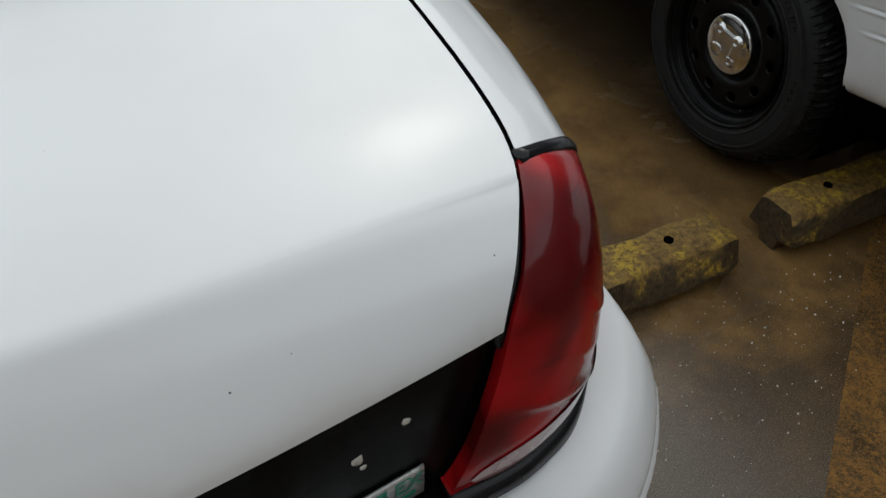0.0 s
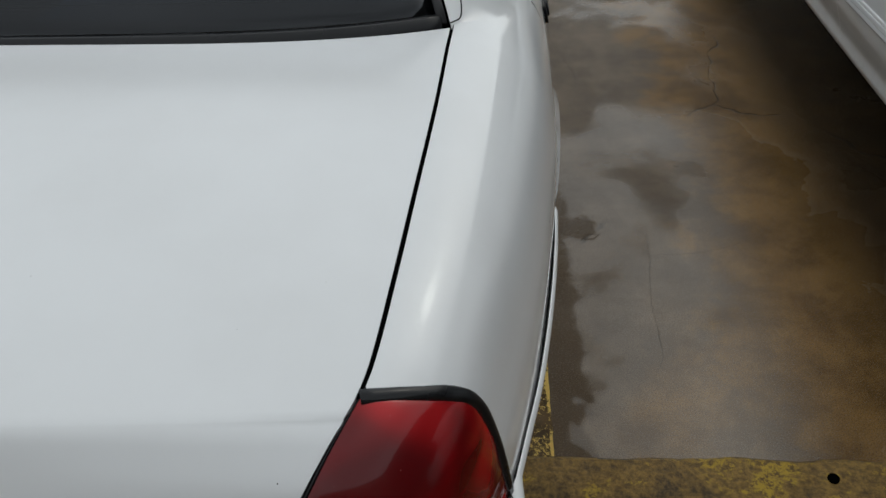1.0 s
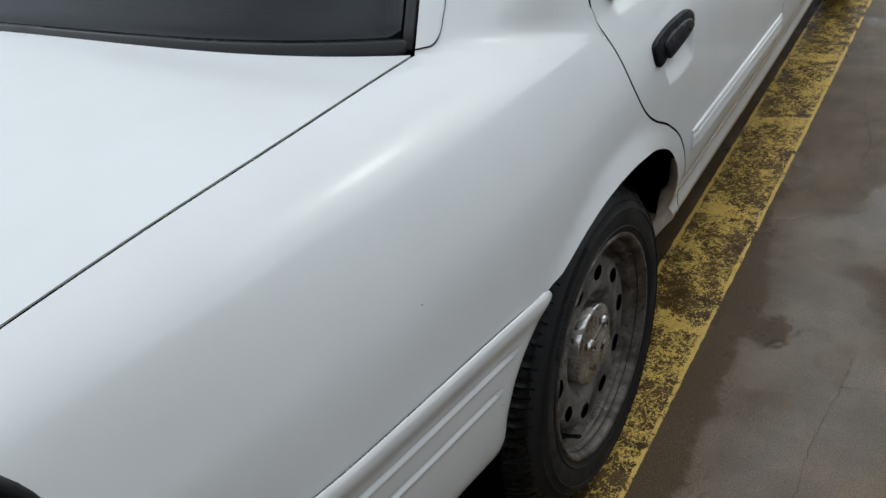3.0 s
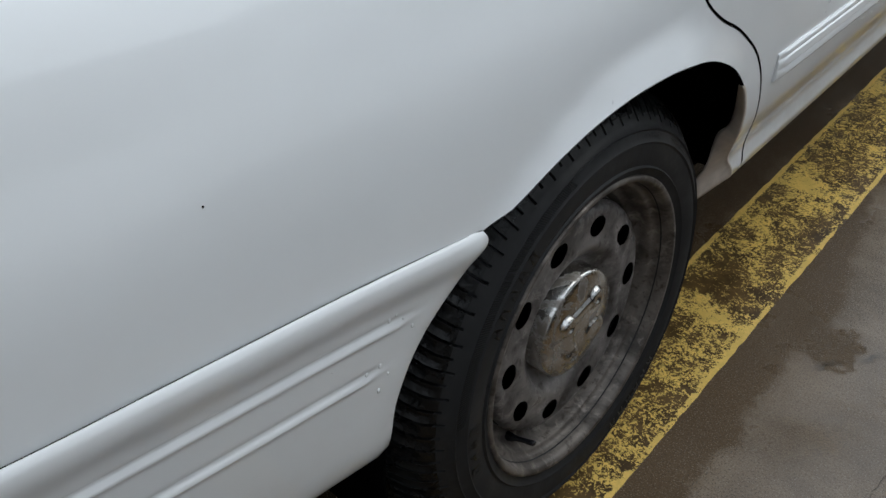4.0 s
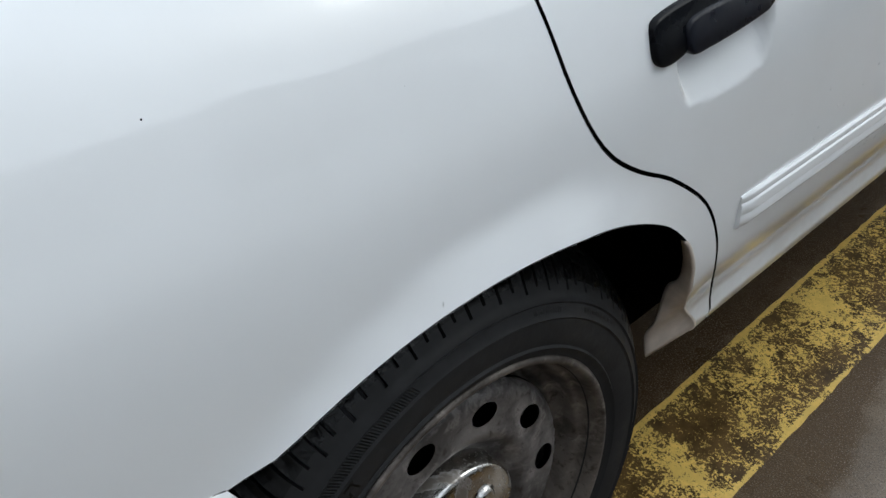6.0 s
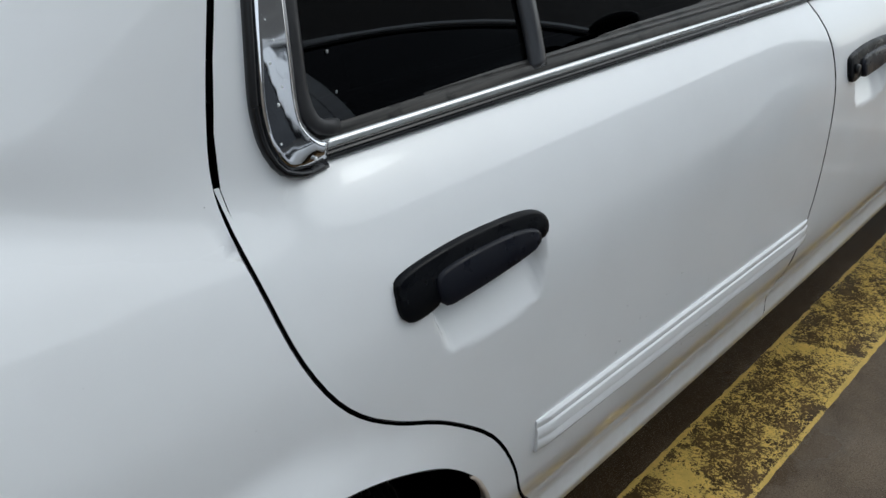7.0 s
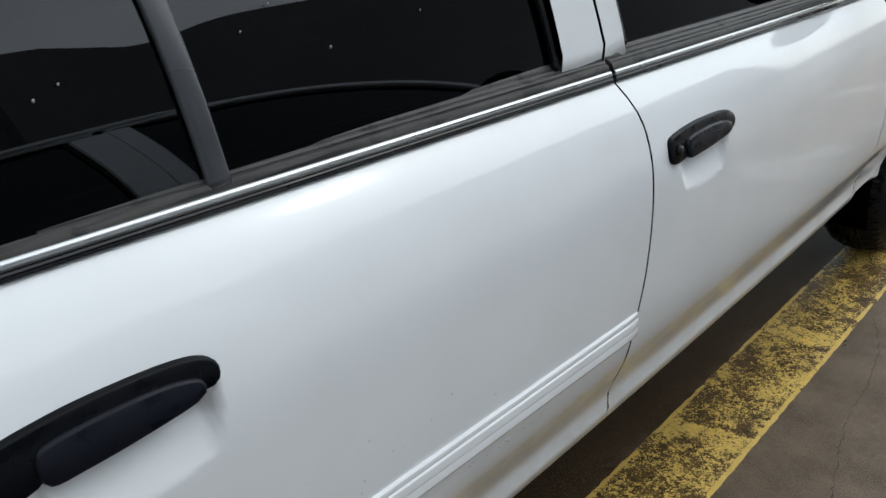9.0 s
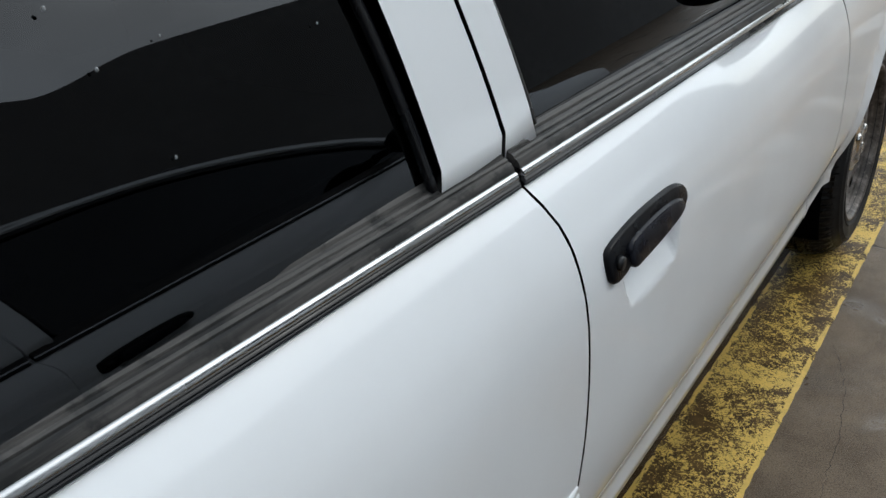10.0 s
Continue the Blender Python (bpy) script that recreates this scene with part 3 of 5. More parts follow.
# ---------------------------------------------------------------- the car's shape (right side; y ahead, axle at y = 0)
PLAN = [(-1.25, 0.80), (-1.0, 0.862), (-0.93, 0.873), (-0.7, 0.918), (-0.5, 0.947), (-0.236, 0.974), (0.0, 0.982), (0.3, 0.985), (0.8, 0.989),
        (1.2, 0.992), (1.6, 0.992), (2.2, 0.988), (2.6, 0.980), (2.97, 0.970), (3.3, 0.935), (3.6, 0.87), (3.8, 0.78)]
TUCK = [(0.33, 0.10), (0.352, 0.058), (0.365, 0.047), (0.385, 0.0472), (0.405, 0.0475), (0.43, 0.0392), (0.46, 0.0262), (0.50, 0.011), (0.55, 0.003), (0.60, 0.0), (0.68, 0.0), (0.76, 0.0015), (0.80, 0.0055), (0.82, 0.0098), (0.86, 0.0205), (0.90, 0.037), (0.95, 0.064), (1.0, 0.1)]
SEAM_X = [(-1.03, 0.7175), (-1.004, 0.728), (-0.96, 0.738), (-0.86, 0.749), (-0.69, 0.763), (-0.486, 0.778), (-0.3, 0.788), (-0.2, 0.793), (0.2, 0.775), (1.2, 0.77)]
SEAM_Z = [(-1.05, 0.968), (-1.0, 0.976), (-0.93, 0.985), (-0.85, 0.991), (-0.7, 0.996), (-0.5, 0.997), (-0.35, 0.997), (-0.2, 0.996), (0.2, 0.996)]
ARCH = [(-0.226, 0.6495), (-0.19, 0.664), (-0.15, 0.6795), (-0.1, 0.6935), (-0.05, 0.701), (0.0, 0.703), (0.05, 0.700), (0.1, 0.692), (0.15, 0.678), (0.2, 0.656), (0.25, 0.626), (0.29, 0.588), (0.306, 0.563), (0.318, 0.537), (0.326, 0.508), (0.340, 0.475), (0.362, 0.440), (0.394, 0.405), (0.414, 0.380), (0.420, 0.358)]
WHEELBASE = 2.96


def side_x(y, z):
    x = interp(y, PLAN) - interp(z, TUCK)
    for cy in (0.02, WHEELBASE):
        rho = math.hypot(y - cy, (z - 0.33) * (1.0 if z > 0.33 else 0.6))
        t = 1 - (rho - 0.358) / 0.064
        if t > 0:
            t = min(1, t)
            x += 0.019 * t * t * (3 - 2 * t) * min(1, max(0, (z - 0.30) / 0.15)) * min(1.0, max(0.12, 1 - (y - cy - 0.08) / 0.21))
    return x


def side(y, s):
    """Body side: s is the height up to 0.84, above it the turn over the shoulder to the deck's seam (s = 1.12)."""
    if s <= 0.84:
        return (side_x(y, s), y, s)
    t = min(1.0, (s - 0.84) / 0.28)
    z0 = 0.84
    ax = side_x(y, z0)
    slope = (side_x(y, z0) - side_x(y, z0 - 0.02)) / 0.02
    bx, bz = interp(y, SEAM_X), interp(y, SEAM_Z)
    p0, p3 = (ax, z0), (bx, bz)
    p1 = (ax + slope * 0.10, z0 + 0.085)
    p2 = (bx + interp(y, [(-1.02, 0.052), (-0.98, 0.070), (-0.93, 0.088), (-0.8, 0.105)]), bz - interp(y, [(-1.02, 0.006), (-0.93, 0.012)]))
    u = 1 - t
    x, z = (u ** 3 * a + 3 * u * u * t * b + 3 * u * t * t * c + t ** 3 * d for a, b, c, d in zip(p0, p1, p2, p3))
    return (x, y, z)


def s_of_z(y, z):
    lo, hi = 0.84, 1.12
    if z <= 0.84:
        return z
    for _ in range(20):
        m = (lo + hi) / 2
        lo, hi = (m, hi) if side(y, m)[2] < z else (lo, m)
    return lo


def mirrored(f, sgn):
    return lambda u, v: (sgn * f(u, v)[0], f(u, v)[1], f(u, v)[2])


C_SEAM = [(0.454, 0.358), (0.454, 0.376), (0.446, 0.415), (0.410, 0.46), (0.382, 0.50), (0.368, 0.538), (0.354, 0.570), (0.335, 0.604), (0.307, 0.637), (0.25, 0.682), (0.198, 0.712), (0.155, 0.745), (0.125, 0.785), (0.105, 0.835), (0.095, 0.90), (0.094, 0.952)]
B_SEAM = [(1.132, 0.352), (1.131, 0.38), (1.124, 0.45), (1.122, 0.52), (1.131, 0.58), (1.146, 0.635), (1.156, 0.70), (1.159, 0.77), (1.159, 0.83), (1.153, 0.88), (1.139, 0.92), (1.135, 0.945)]
A_SEAM = [(2.36, 0.352), (2.37, 0.40), (2.36, 0.55), (2.37, 0.70), (2.34, 0.82), (2.31, 0.90), (2.30, 0.945)]
SEAL = [(0.729, -1.004, 0.975), (0.775, -0.988, 0.962), (0.815, -0.966, 0.938), (0.839, -0.944, 0.895), (0.858, -0.936, 0.82), (0.872, -0.934, 0.738)]


def quarter_outline():
    o = curve_pts([(-0.934, 0.722), (-0.875, 0.700), (-0.82, 0.688), (-0.7, 0.676), (-0.55, 0.666), (-0.45, 0.659), (-0.30, 0.649), (-0.25, 0.649)], 0.03)
    o += curve_pts(ARCH, 0.02)[1:]
    o += [(0.44, 0.358)]
    o += [(y, s_of_z(y, z)) for y, z in curve_pts(C_SEAM, 0.02)]
    o += [(0.06, 1.02), (0.02, 1.06), (-0.06, 1.10), (-0.14, 1.118)]
    o += [(y, 1.12) for y in np.linspace(-0.2, -0.99, 40)]
    # down beside the lamp: follow the seal
    o += [(y + 0.003, min(1.115, s_of_z(y, z))) for x, y, z in curve_pts(SEAL, 0.02)[:-2]]
    return [tuple(map(float, p)) for p in o]


def resample(o, step):
    out = []
    for a, b in zip(o, o[1:] + o[:1]):
        k = max(1, int(math.dist(a, b) / step + 0.5))
        out += [(a[0] + (b[0] - a[0]) * j / k, a[1] + (b[1] - a[1]) * j / k) for j in range(k)]
    return out


def door_outline(rear, front, foot=0.358, top=0.945):
    o = [(y, max(foot, z)) for y, z in curve_pts(front, 0.03)]
    o = [p for p in o if p[1] >= foot]
    o = [(y, s_of_z(y, z)) for y, z in o]
    t = [(y, s_of_z(y, max(foot, z))) for y, z in curve_pts(rear, 0.02)]
    return [tuple(map(float, p)) for p in resample(o + t[::-1], 0.03)]


def deck(x, y):
    xs = interp(y, SEAM_X)
    return interp(y, SEAM_Z) + 0.022 * (1 - (x / xs) ** 2)


def glass_x(y, z):
    """Greenhouse side: half width at a height."""
    t = min(1, max(0, (0.16 - y) / 0.36))
    base = 0.912 - 0.118 * t * t * (3 - 2 * t)
    if y > 1.9:
        base -= 0.03 * (y - 1.9)
    h = z - 0.964
    return base - 0.20 * h - 0.45 * h * h


def pillar(y, z):
    """Outer face of the window frames; towards the rear it runs smoothly into the shoulder below."""
    a = glass_x(y, z) + 0.006
    dive = a - 0.9 * max(0.0, 0.957 - z)
    if y > 0.30:
        return (dive, y, z)
    k = min(1.0, max(0.0, (0.205 - y) / 0.05))
    s = side(y, s_of_z(y, z))[0] if z < 0.985 else a - 1.0
    tuck = 0.0014 * min(1.0, max(0.0, (0.935 - z) / 0.03)) + 0.0016 * min(1.0, max(0.0, (y - 0.175) / 0.03)) * (z < 0.945)
    return (dive + (round_max(a, s) + 0.0004 - tuck - dive) * k, y, z)


def round_max(a, b):
    """The larger of two widths, with a soft hollow where they meet."""
    h = max(0.0, 0.020 - abs(a - b)) / 0.020
    return max(a, b) + h * h * 0.005


def pane_surf(y, z):
    h = min(0.25, max(0.0, z - 0.964))
    return (glass_x(y, z) - 0.010 - 0.15 * h * h, y, z)


LAMP_EDGE = [(0.604, -1.130, 0.712), (0.625, -1.128, 0.757), (0.648, -1.122, 0.83), (0.664, -1.114, 0.895), (0.686, -1.092, 0.935), (0.708, -1.052, 0.962), (0.7185, -1.028, 0.9702), (0.729, -1.004, 0.975)]


def lid_row(k):
    """Trunk lid profile: k from 0 (front) to 1 (crease) to 2 (lower edge); gives points across."""
    pts, n = [], 44
    drop = [(0, 0.0, 0.0), (0.05, -0.0065, -0.0030), (0.12, -0.0135, -0.0100), (0.4, -0.036, -0.034), (0.7, -0.058, -0.060), (0.9, -0.070, -0.076), (1.0, -0.074, -0.084)]
    for i in range(n + 1):
        e = 2 * i / n - 1
        if k <= 1:
            xm = 0.794
            yf = -0.318 + 0.088 * abs(e) ** 4
            yc = -1.026 - 0.030 * (1 - e * e)
            y = yf + (yc - yf) * k
            xm = interp(y, SEAM_X) - 0.0034
            x = xm * e
            z = deck(x, y) + 0.002 * max(0, (k - 0.75) / 0.25) ** 2 * (1 - e ** 6)
        else:
            t = k - 1
            yc = -1.026 - 0.030 * (1 - e * e)
            dy, dz = interp(t, [(a, b) for a, b, c in drop]), interp(t, [(a, c) for a, b, c in drop])
            ze = interp(-1.026, SEAM_Z) + dz
            xm = interp(ze, [(p[2], p[0]) for p in LAMP_EDGE]) - 0.0032
            x = xm * e
            y = yc + dy * (1 + 0.35 * (1 - e * e)) + 0.7 * (interp(ze, [(p[2], p[1]) for p in LAMP_EDGE]) + 1.026 - dy) * abs(e) ** 3
            z = deck(x * 0.99, yc) + 0.002 * (1 - e ** 6) + dz * (1 + 0.40 * (1 - abs(e) ** 2.5))
        pts.append((x, y, z))
    return pts


def lamp_surface(sgn, u, v):
    """Tail lamp: u from the lid's side to the body side, v from top to bottom."""
    left = [(0.729, -1.004, 0.975), (0.708, -1.052, 0.962), (0.686, -1.092, 0.935), (0.664, -1.114, 0.895), (0.648, -1.122, 0.83), (0.625, -1.128, 0.757), (0.604, -1.130, 0.712)]
    right = [(0.825, -0.962, 0.928), (0.836, -0.948, 0.900), (0.846, -0.940, 0.868), (0.855, -0.937, 0.835), (0.861, -0.936, 0.80), (0.867, -0.935, 0.768), (0.872, -0.934, 0.738)]
    top = [(0.729, -1.004, 0.975), (0.762, -0.994, 0.967), (0.796, -0.979, 0.950), (0.825, -0.962, 0.928)]
    bottom = [(0.604, -1.130, 0.712), (0.69, -1.121, 0.708), (0.765, -1.086, 0.703), (0.825, -1.02, 0.714), (0.872, -0.934, 0.738)]

    def at(c, t):
        k = t * (len(c) - 1)
        i = min(int(k), len(c) - 2)
        f = k - i
        p = [c[max(0, i - 1)], c[i], c[i + 1], c[min(len(c) - 1, i + 2)]]
        return Vector([0.5 * (2 * p[1][j] + (p[2][j] - p[0][j]) * f + (2 * p[0][j] - 5 * p[1][j] + 4 * p[2][j] - p[3][j]) * f * f
                              + (3 * p[1][j] - p[0][j] - 3 * p[2][j] + p[3][j]) * f ** 3) for j in range(3)])
    P = at(left, v) * (1 - u) + at(right, v) * u + at(top, u) * (1 - v) + at(bottom, u) * v
    P -= (Vector(left[0]) * (1 - u) * (1 - v) + Vector(right[0]) * u * (1 - v) + Vector(left[-1]) * (1 - u) * v + Vector(right[-1]) * u * v)
    b = (u * (1 - u) * 4) ** 0.8 * (v * (1 - v) * 4) ** 0.6
    P += Vector((0.012, -0.020, 0.006)) * b
    # two moulded steps sweep across the lens, proud on top and undercut below
    for c, slope, hgt, u0 in ((0.42, 0.37, 0.0022, 0.30), (0.56, 0.34, 0.0014, 0.12), (0.70, 0.29, 0.0034, 0.04)):
        q = v - (c + slope * u - 0.05 * u * u)
        fade = min(1.0, max(0.0, (u - u0) / 0.14)) * min(1.0, max(0.0, (1 - u) / 0.08))
        P += Vector((0.5, -0.7, 0.3)) * hgt * fade * (math.exp(-(q / 0.030) ** 2) if q < 0 else math.exp(-(q / 0.008) ** 2))
    return (sgn * P.x, P.y, P.z)


BUMP_PATH = [(0.974, -0.246, 0.6535), (0.962, -0.40, 0.673), (0.945, -0.55, 0.6835), (0.922, -0.70, 0.690), (0.897, -0.82, 0.703), (0.886, -0.875, 0.715), (0.874, -0.93, 0.7345),
             (0.831, -1.025, 0.706), (0.770, -1.092, 0.688), (0.69, -1.127, 0.682), (0.55, -1.150, 0.684), (0.30, -1.165, 0.684), (0.0, -1.17, 0.684)]


def bumper_rows(n_v=96, n_s=96):
    """The rear bumper's right half: rows from its front edge at the wheel opening round to the middle of the car."""
    path = curve_pts(BUMP_PATH, 0.02)
    total = [0.0]
    for a, b in zip(path, path[1:]):
        total.append(total[-1] + math.dist(a, b))
    frames = []
    for j in range(len(path)):
        a, b = path[max(0, j - 1)], path[min(len(path) - 1, j + 1)]
        tx, ty = b[0] - a[0], b[1] - a[1]
        h = math.hypot(tx, ty)
        nx, ny = -ty / h, tx / h
        frames.append((nx, ny) if nx - ny > 0 else (-nx, -ny))

    def at(s):
        j = 0
        while j < len(path) - 2 and total[j + 1] < s:
            j += 1
        f = (s - total[j]) / (total[j + 1] - total[j])
        return [a + (b - a) * f for a, b in zip(path[j] + frames[j], path[j + 1] + frames[j + 1])]
    side_p = [(0.0, 0.0, 0.0), (0.05, 0.003, -0.001), (0.10, 0.006, -0.007), (0.18, 0.005, -0.021), (0.30, -0.004, -0.048), (0.45, -0.010, -0.092), (0.62, -0.016, -0.146), (0.74, -0.023, -0.198), (0.86, -0.032, -0.245), (0.94, -0.045, -0.272), (1.0, -0.064, -0.286)]
    rear_p = [(0.0, 0.0, 0.0), (0.05, 0.026, -0.003), (0.10, 0.050, -0.012), (0.18, 0.071, -0.034), (0.30, 0.090, -0.075), (0.45, 0.094, -0.14), (0.62, 0.082, -0.21), (0.74, 0.070, -0.26), (0.86, 0.046, -0.30), (1.0, -0.01, -0.325)]
    # the front edge runs back as it goes down, round the wheel opening
    edge = [(0, 0), (0.012, -0.006), (0.025, -0.002), (0.048, 0.019), (0.091, 0.060), (0.127, 0.085), (0.159, 0.099), (0.193, 0.109), (0.25, 0.113)]
    rows = []
    for j in range(n_s + 1):
        row = []
        for i in range(n_v + 1):
            v = i / n_v
            so, sz = interp(v, [(q[0], q[1]) for q in side_p]), interp(v, [(q[0], q[2]) for q in side_p])
            ro, rz = interp(v, [(q[0], q[1]) for q in rear_p]), interp(v, [(q[0], q[2]) for q in rear_p])
            s0 = interp(-sz, edge)
            s = s0 + (total[-1] - s0) * j / n_s
            px, py, pz, nx, ny = at(s)
            w = min(1, max(0, (s - 0.655) / 0.15))
            w = w * w * (3 - 2 * w)
            o, dz = so * (1 - w) + ro * w, sz * (1 - w) + rz * w
            # the edge itself is rolled in
            o -= 0.004 * max(0, 1 - (s - s0) / 0.008) ** 2
            # two pressed grooves along the side
            for gz, g0 in ((-0.064, 0.088), (-0.116, 0.130)):
                run = min(1, max(0, (s - g0) / 0.02)) * min(1, max(0, (1.05 - s) / 0.1))
                q = (dz * (1 - 0.2 * w) - gz) / 0.0042
                o += 0.0028 * run * (math.exp(-(q + 0.9) ** 2) - math.exp(-(q - 0.6) ** 2))
            row.append((px + nx * o, py + ny * o, pz + dz))
        rows.append(row)
    return rows


# ---------------------------------------------------------------- wheels
def wheel(parent, cx, cy, sgn, steel, cap_mat, cap_label, detail=True):
    """One road wheel at (cx, cy): tyre with cut shoulders, steel rim with ten round holes, small hub cap."""
    cz = 0.335
    root = new("wheel", None)
    root.parent = parent
    prof = [(0.206, 0.935), (0.214, 0.948), (0.222, 0.9505), (0.229, 0.953), (0.2315, 0.9555), (0.234, 0.953), (0.248, 0.957), (0.264, 0.956), (0.2665, 0.958), (0.269, 0.9555), (0.279, 0.951), (0.2815, 0.9525), (0.284, 0.9475),
            (0.290, 0.943), (0.2945, 0.9395), (0.298, 0.9365), (0.3025, 0.9328), (0.307, 0.9285), (0.312, 0.9230), (0.316, 0.917), (0.323, 0.904), (0.3285, 0.890), (0.331, 0.882), (0.324, 0.881), (0.324, 0.874), (0.3325, 0.873), (0.335, 0.856), (0.328, 0.855), (0.328, 0.848),
            (0.335, 0.847), (0.334, 0.824), (0.327, 0.823), (0.327, 0.816), (0.3325, 0.815), (0.322, 0.785), (0.300, 0.762), (0.26, 0.745), (0.206, 0.765)]
    # pitches of three lengths; each has a land, a fine sipe and a groove that narrows towards the sidewall
    pitch, steps = 104 if detail else 60, (0.0, 0.36, 0.40, 0.74, 0.79, 0.91, 0.95)
    lengths = [(0.92, 1.0, 1.09)[(i * i + i // 3) % 3] for i in range(pitch)]
    starts = [sum(lengths[:i]) * pitch / sum(lengths) for i in range(pitch)]
    rows = []
    for r, x in prof:
        row = []
        for i in range(pitch):
            for st in steps:
                rr, xx = r, x
                cut = st in (0.79, 0.91)
                sipe = st in (0.36, 0.40)
                if r > 0.288 and x > 0.8815:
                    rr -= (0.0095 if cut and x < (0.941, 0.938)[i % 2] else 0) + (0.005 if sipe and 0.885 < x < (0.929, 0.920)[i % 2] else 0)
                    lean = -0.9 * max(0.0, (0.943 - x) / 0.06) ** 1.7
                else:
                    lean = 0.0
                    if r > 0.32 and 0.79 < x < 0.88 and cut and (i % 2 == (x < 0.85)):
                        rr -= 0.005
                a = 2 * math.pi * (starts[i] + st * lengths[i] + lean) / pitch
                z = cz + rr * math.sin(a)
                if z < 0.012:
                    xx += 0.006 * (0.012 - z) / 0.012 * (1 if x > 0.85 else -1)
                    z = max(z * 0.4 + 0.004, 0.001)
                row.append((cx + sgn * (xx - 0.92), cy + rr * math.cos(a), z))
        rows.append(row)
    tyre = sharp(link("tyre", grid_bm(rows, True), [TYRE, TREAD], root), 40)
    for p in tyre.data.polygons:
        c = p.center
        p.material_index = int(math.hypot(c.y - cy, c.z - cz) > 0.297)
    if detail:
        # raised sidewall characters, worn beyond reading, and a band of fine moulded hatching
        def raised(name, strokes, label=""):
            bm = bmesh.new()
            for a0, a1, r0, r1, tilt in strokes:
                q = []
                for r, aa in ((r0, a0), (r0, a1), (r1, a1 + tilt), (r1, a0 + tilt)):
                    x = interp(r, [(0.234, 0.953), (0.248, 0.957), (0.264, 0.956), (0.269, 0.9555), (0.279, 0.951), (0.2815, 0.9525), (0.284, 0.9475), (0.290, 0.943)]) + 0.0007
                    q.append(bm.verts.new((cx + sgn * (x - 0.92), cy + r * math.cos(aa), cz + r * math.sin(aa))))
                bm.faces.new(q)
            bmesh.ops.solidify(bm, geom=bm.faces[:], thickness=0.001)
            tagged(link(name, bm, TYRE_MARK, tyre, label), kind="stuff")
        for start, count, r0, r1, w in ((122, 5, 0.247, 0.261, 0.016), (172, 4, 0.247, 0.261, 0.016), (40, 7, 0.2715, 0.2765, 0.006), (62, 6, 0.2715, 0.2765, 0.005), (285, 6, 0.247, 0.261, 0.016)):
            strokes = []
            for k in range(count):
                a = radians(start) + k * w * 1.5 / 0.26
                da, h = w * 0.07 / 0.26, r1 - r0
                strokes.append((a, a + 2 * da, r0, r1, 0.010 if w > 0.01 else 0.0))
                strokes.append((a + w * 0.72 / 0.26, a + w * 0.72 / 0.26 + 2 * da, r0, r0 + h * (1.0 if k % 2 else 0.55), -0.008 if w > 0.01 else 0.0))
                strokes.append((a, a + w * 0.8 / 0.26, r0 + h * (0.42 if k % 3 else 0.84), r0 + h * (0.58 if k % 3 else 1.0), 0.0))
            raised("sidewall_marking", strokes)
        raised("sidewall_hatching", [(radians(102 + 0.62 * k), radians(102 + 0.62 * k) + 0.0035, 0.2665, 0.2785, 0.022) for k in range(110)], "fine moulded hatching")
    rim_prof = [(0.204, 0.925), (0.2185, 0.944), (0.2205, 0.950), (0.2175, 0.9535), (0.2130, 0.9525), (0.2095, 0.947), (0.2075, 0.939), (0.2060, 0.930), (0.2035, 0.9245), (0.2005, 0.9235), (0.1985, 0.921), (0.1970, 0.912),
                (0.1945, 0.902), (0.190, 0.897), (0.185, 0.8965), (0.1815, 0.894), (0.179, 0.888), (0.1765, 0.887), (0.1745, 0.892), (0.173, 0.902)]
    rim = link("rim", lathe([(r, x - 0.92) for r, x in rim_prof], 96, (cx, cy, cz), sgn), SOOTY if steel is STEEL else steel, root, "" if steel is STEEL_BLACK else "brake-dusted brown grey rim")
    # the pressed disc with its holes
    R, ph = 0.1415, 105.8
    outer = [(0.1735 * math.cos(2 * math.pi * i / 96), 0.1735 * math.sin(2 * math.pi * i / 96)) for i in range(96)]
    inner = [(0.074 * math.cos(2 * math.pi * i / 48), 0.074 * math.sin(2 * math.pi * i / 48)) for i in range(48)]
    holes = [inner[::-1]]
    for k in range(10):
        a = radians(ph + 36 * k)
        c, s = math.cos(a), math.sin(a)
        h = []
        for i in range(20):
            b = -2 * math.pi * i / 20
            dr, dt = 0.0150 * math.cos(b), 0.0190 * math.sin(b)
            h.append(((R + dr) * c - dt * s, (R + dr) * s + dt * c))
        holes.append(h)

    def face(u, v):
        r = math.hypot(u, v)
        x = interp(r, [(0.06, 0.898), (0.076, 0.899), (0.086, 0.900), (0.094, 0.908), (0.104, 0.918), (0.114, 0.9225), (0.128, 0.9215), (0.145, 0.9215), (0.156, 0.9215), (0.162, 0.920), (0.1685, 0.9155), (0.1725, 0.907), (0.176, 0.896)])
        return (cx + sgn * (x - 0.92), cy + u * 1.0, cz + v)
    d = sheet("disc", outer, face, steel, rim, step=0.007, gap=0.0, roll=0.001, depth=0.006, holes=holes, flip=sgn)
    link("brake_drum", lathe([(0.001, 0.865 - 0.92), (0.15, 0.866 - 0.92), (0.165, 0.85 - 0.92), (0.18, 0.80 - 0.92)], 32, (cx, cy, cz), sgn), BLACK, root)
    # hub cap: shallow dish on a short collar, with lug pods, the bar between them and a worn oval badge
    rows = []
    lugs = [(0.043 * math.cos(radians(deg)), 0.043 * math.sin(radians(deg))) for deg in (51, 146, 232)]
    dish = [(0, 0.9365), (0.03, 0.937), (0.05, 0.936), (0.064, 0.9335), (0.074, 0.931), (0.0795, 0.9275), (0.0815, 0.920), (0.0820, 0.900)]
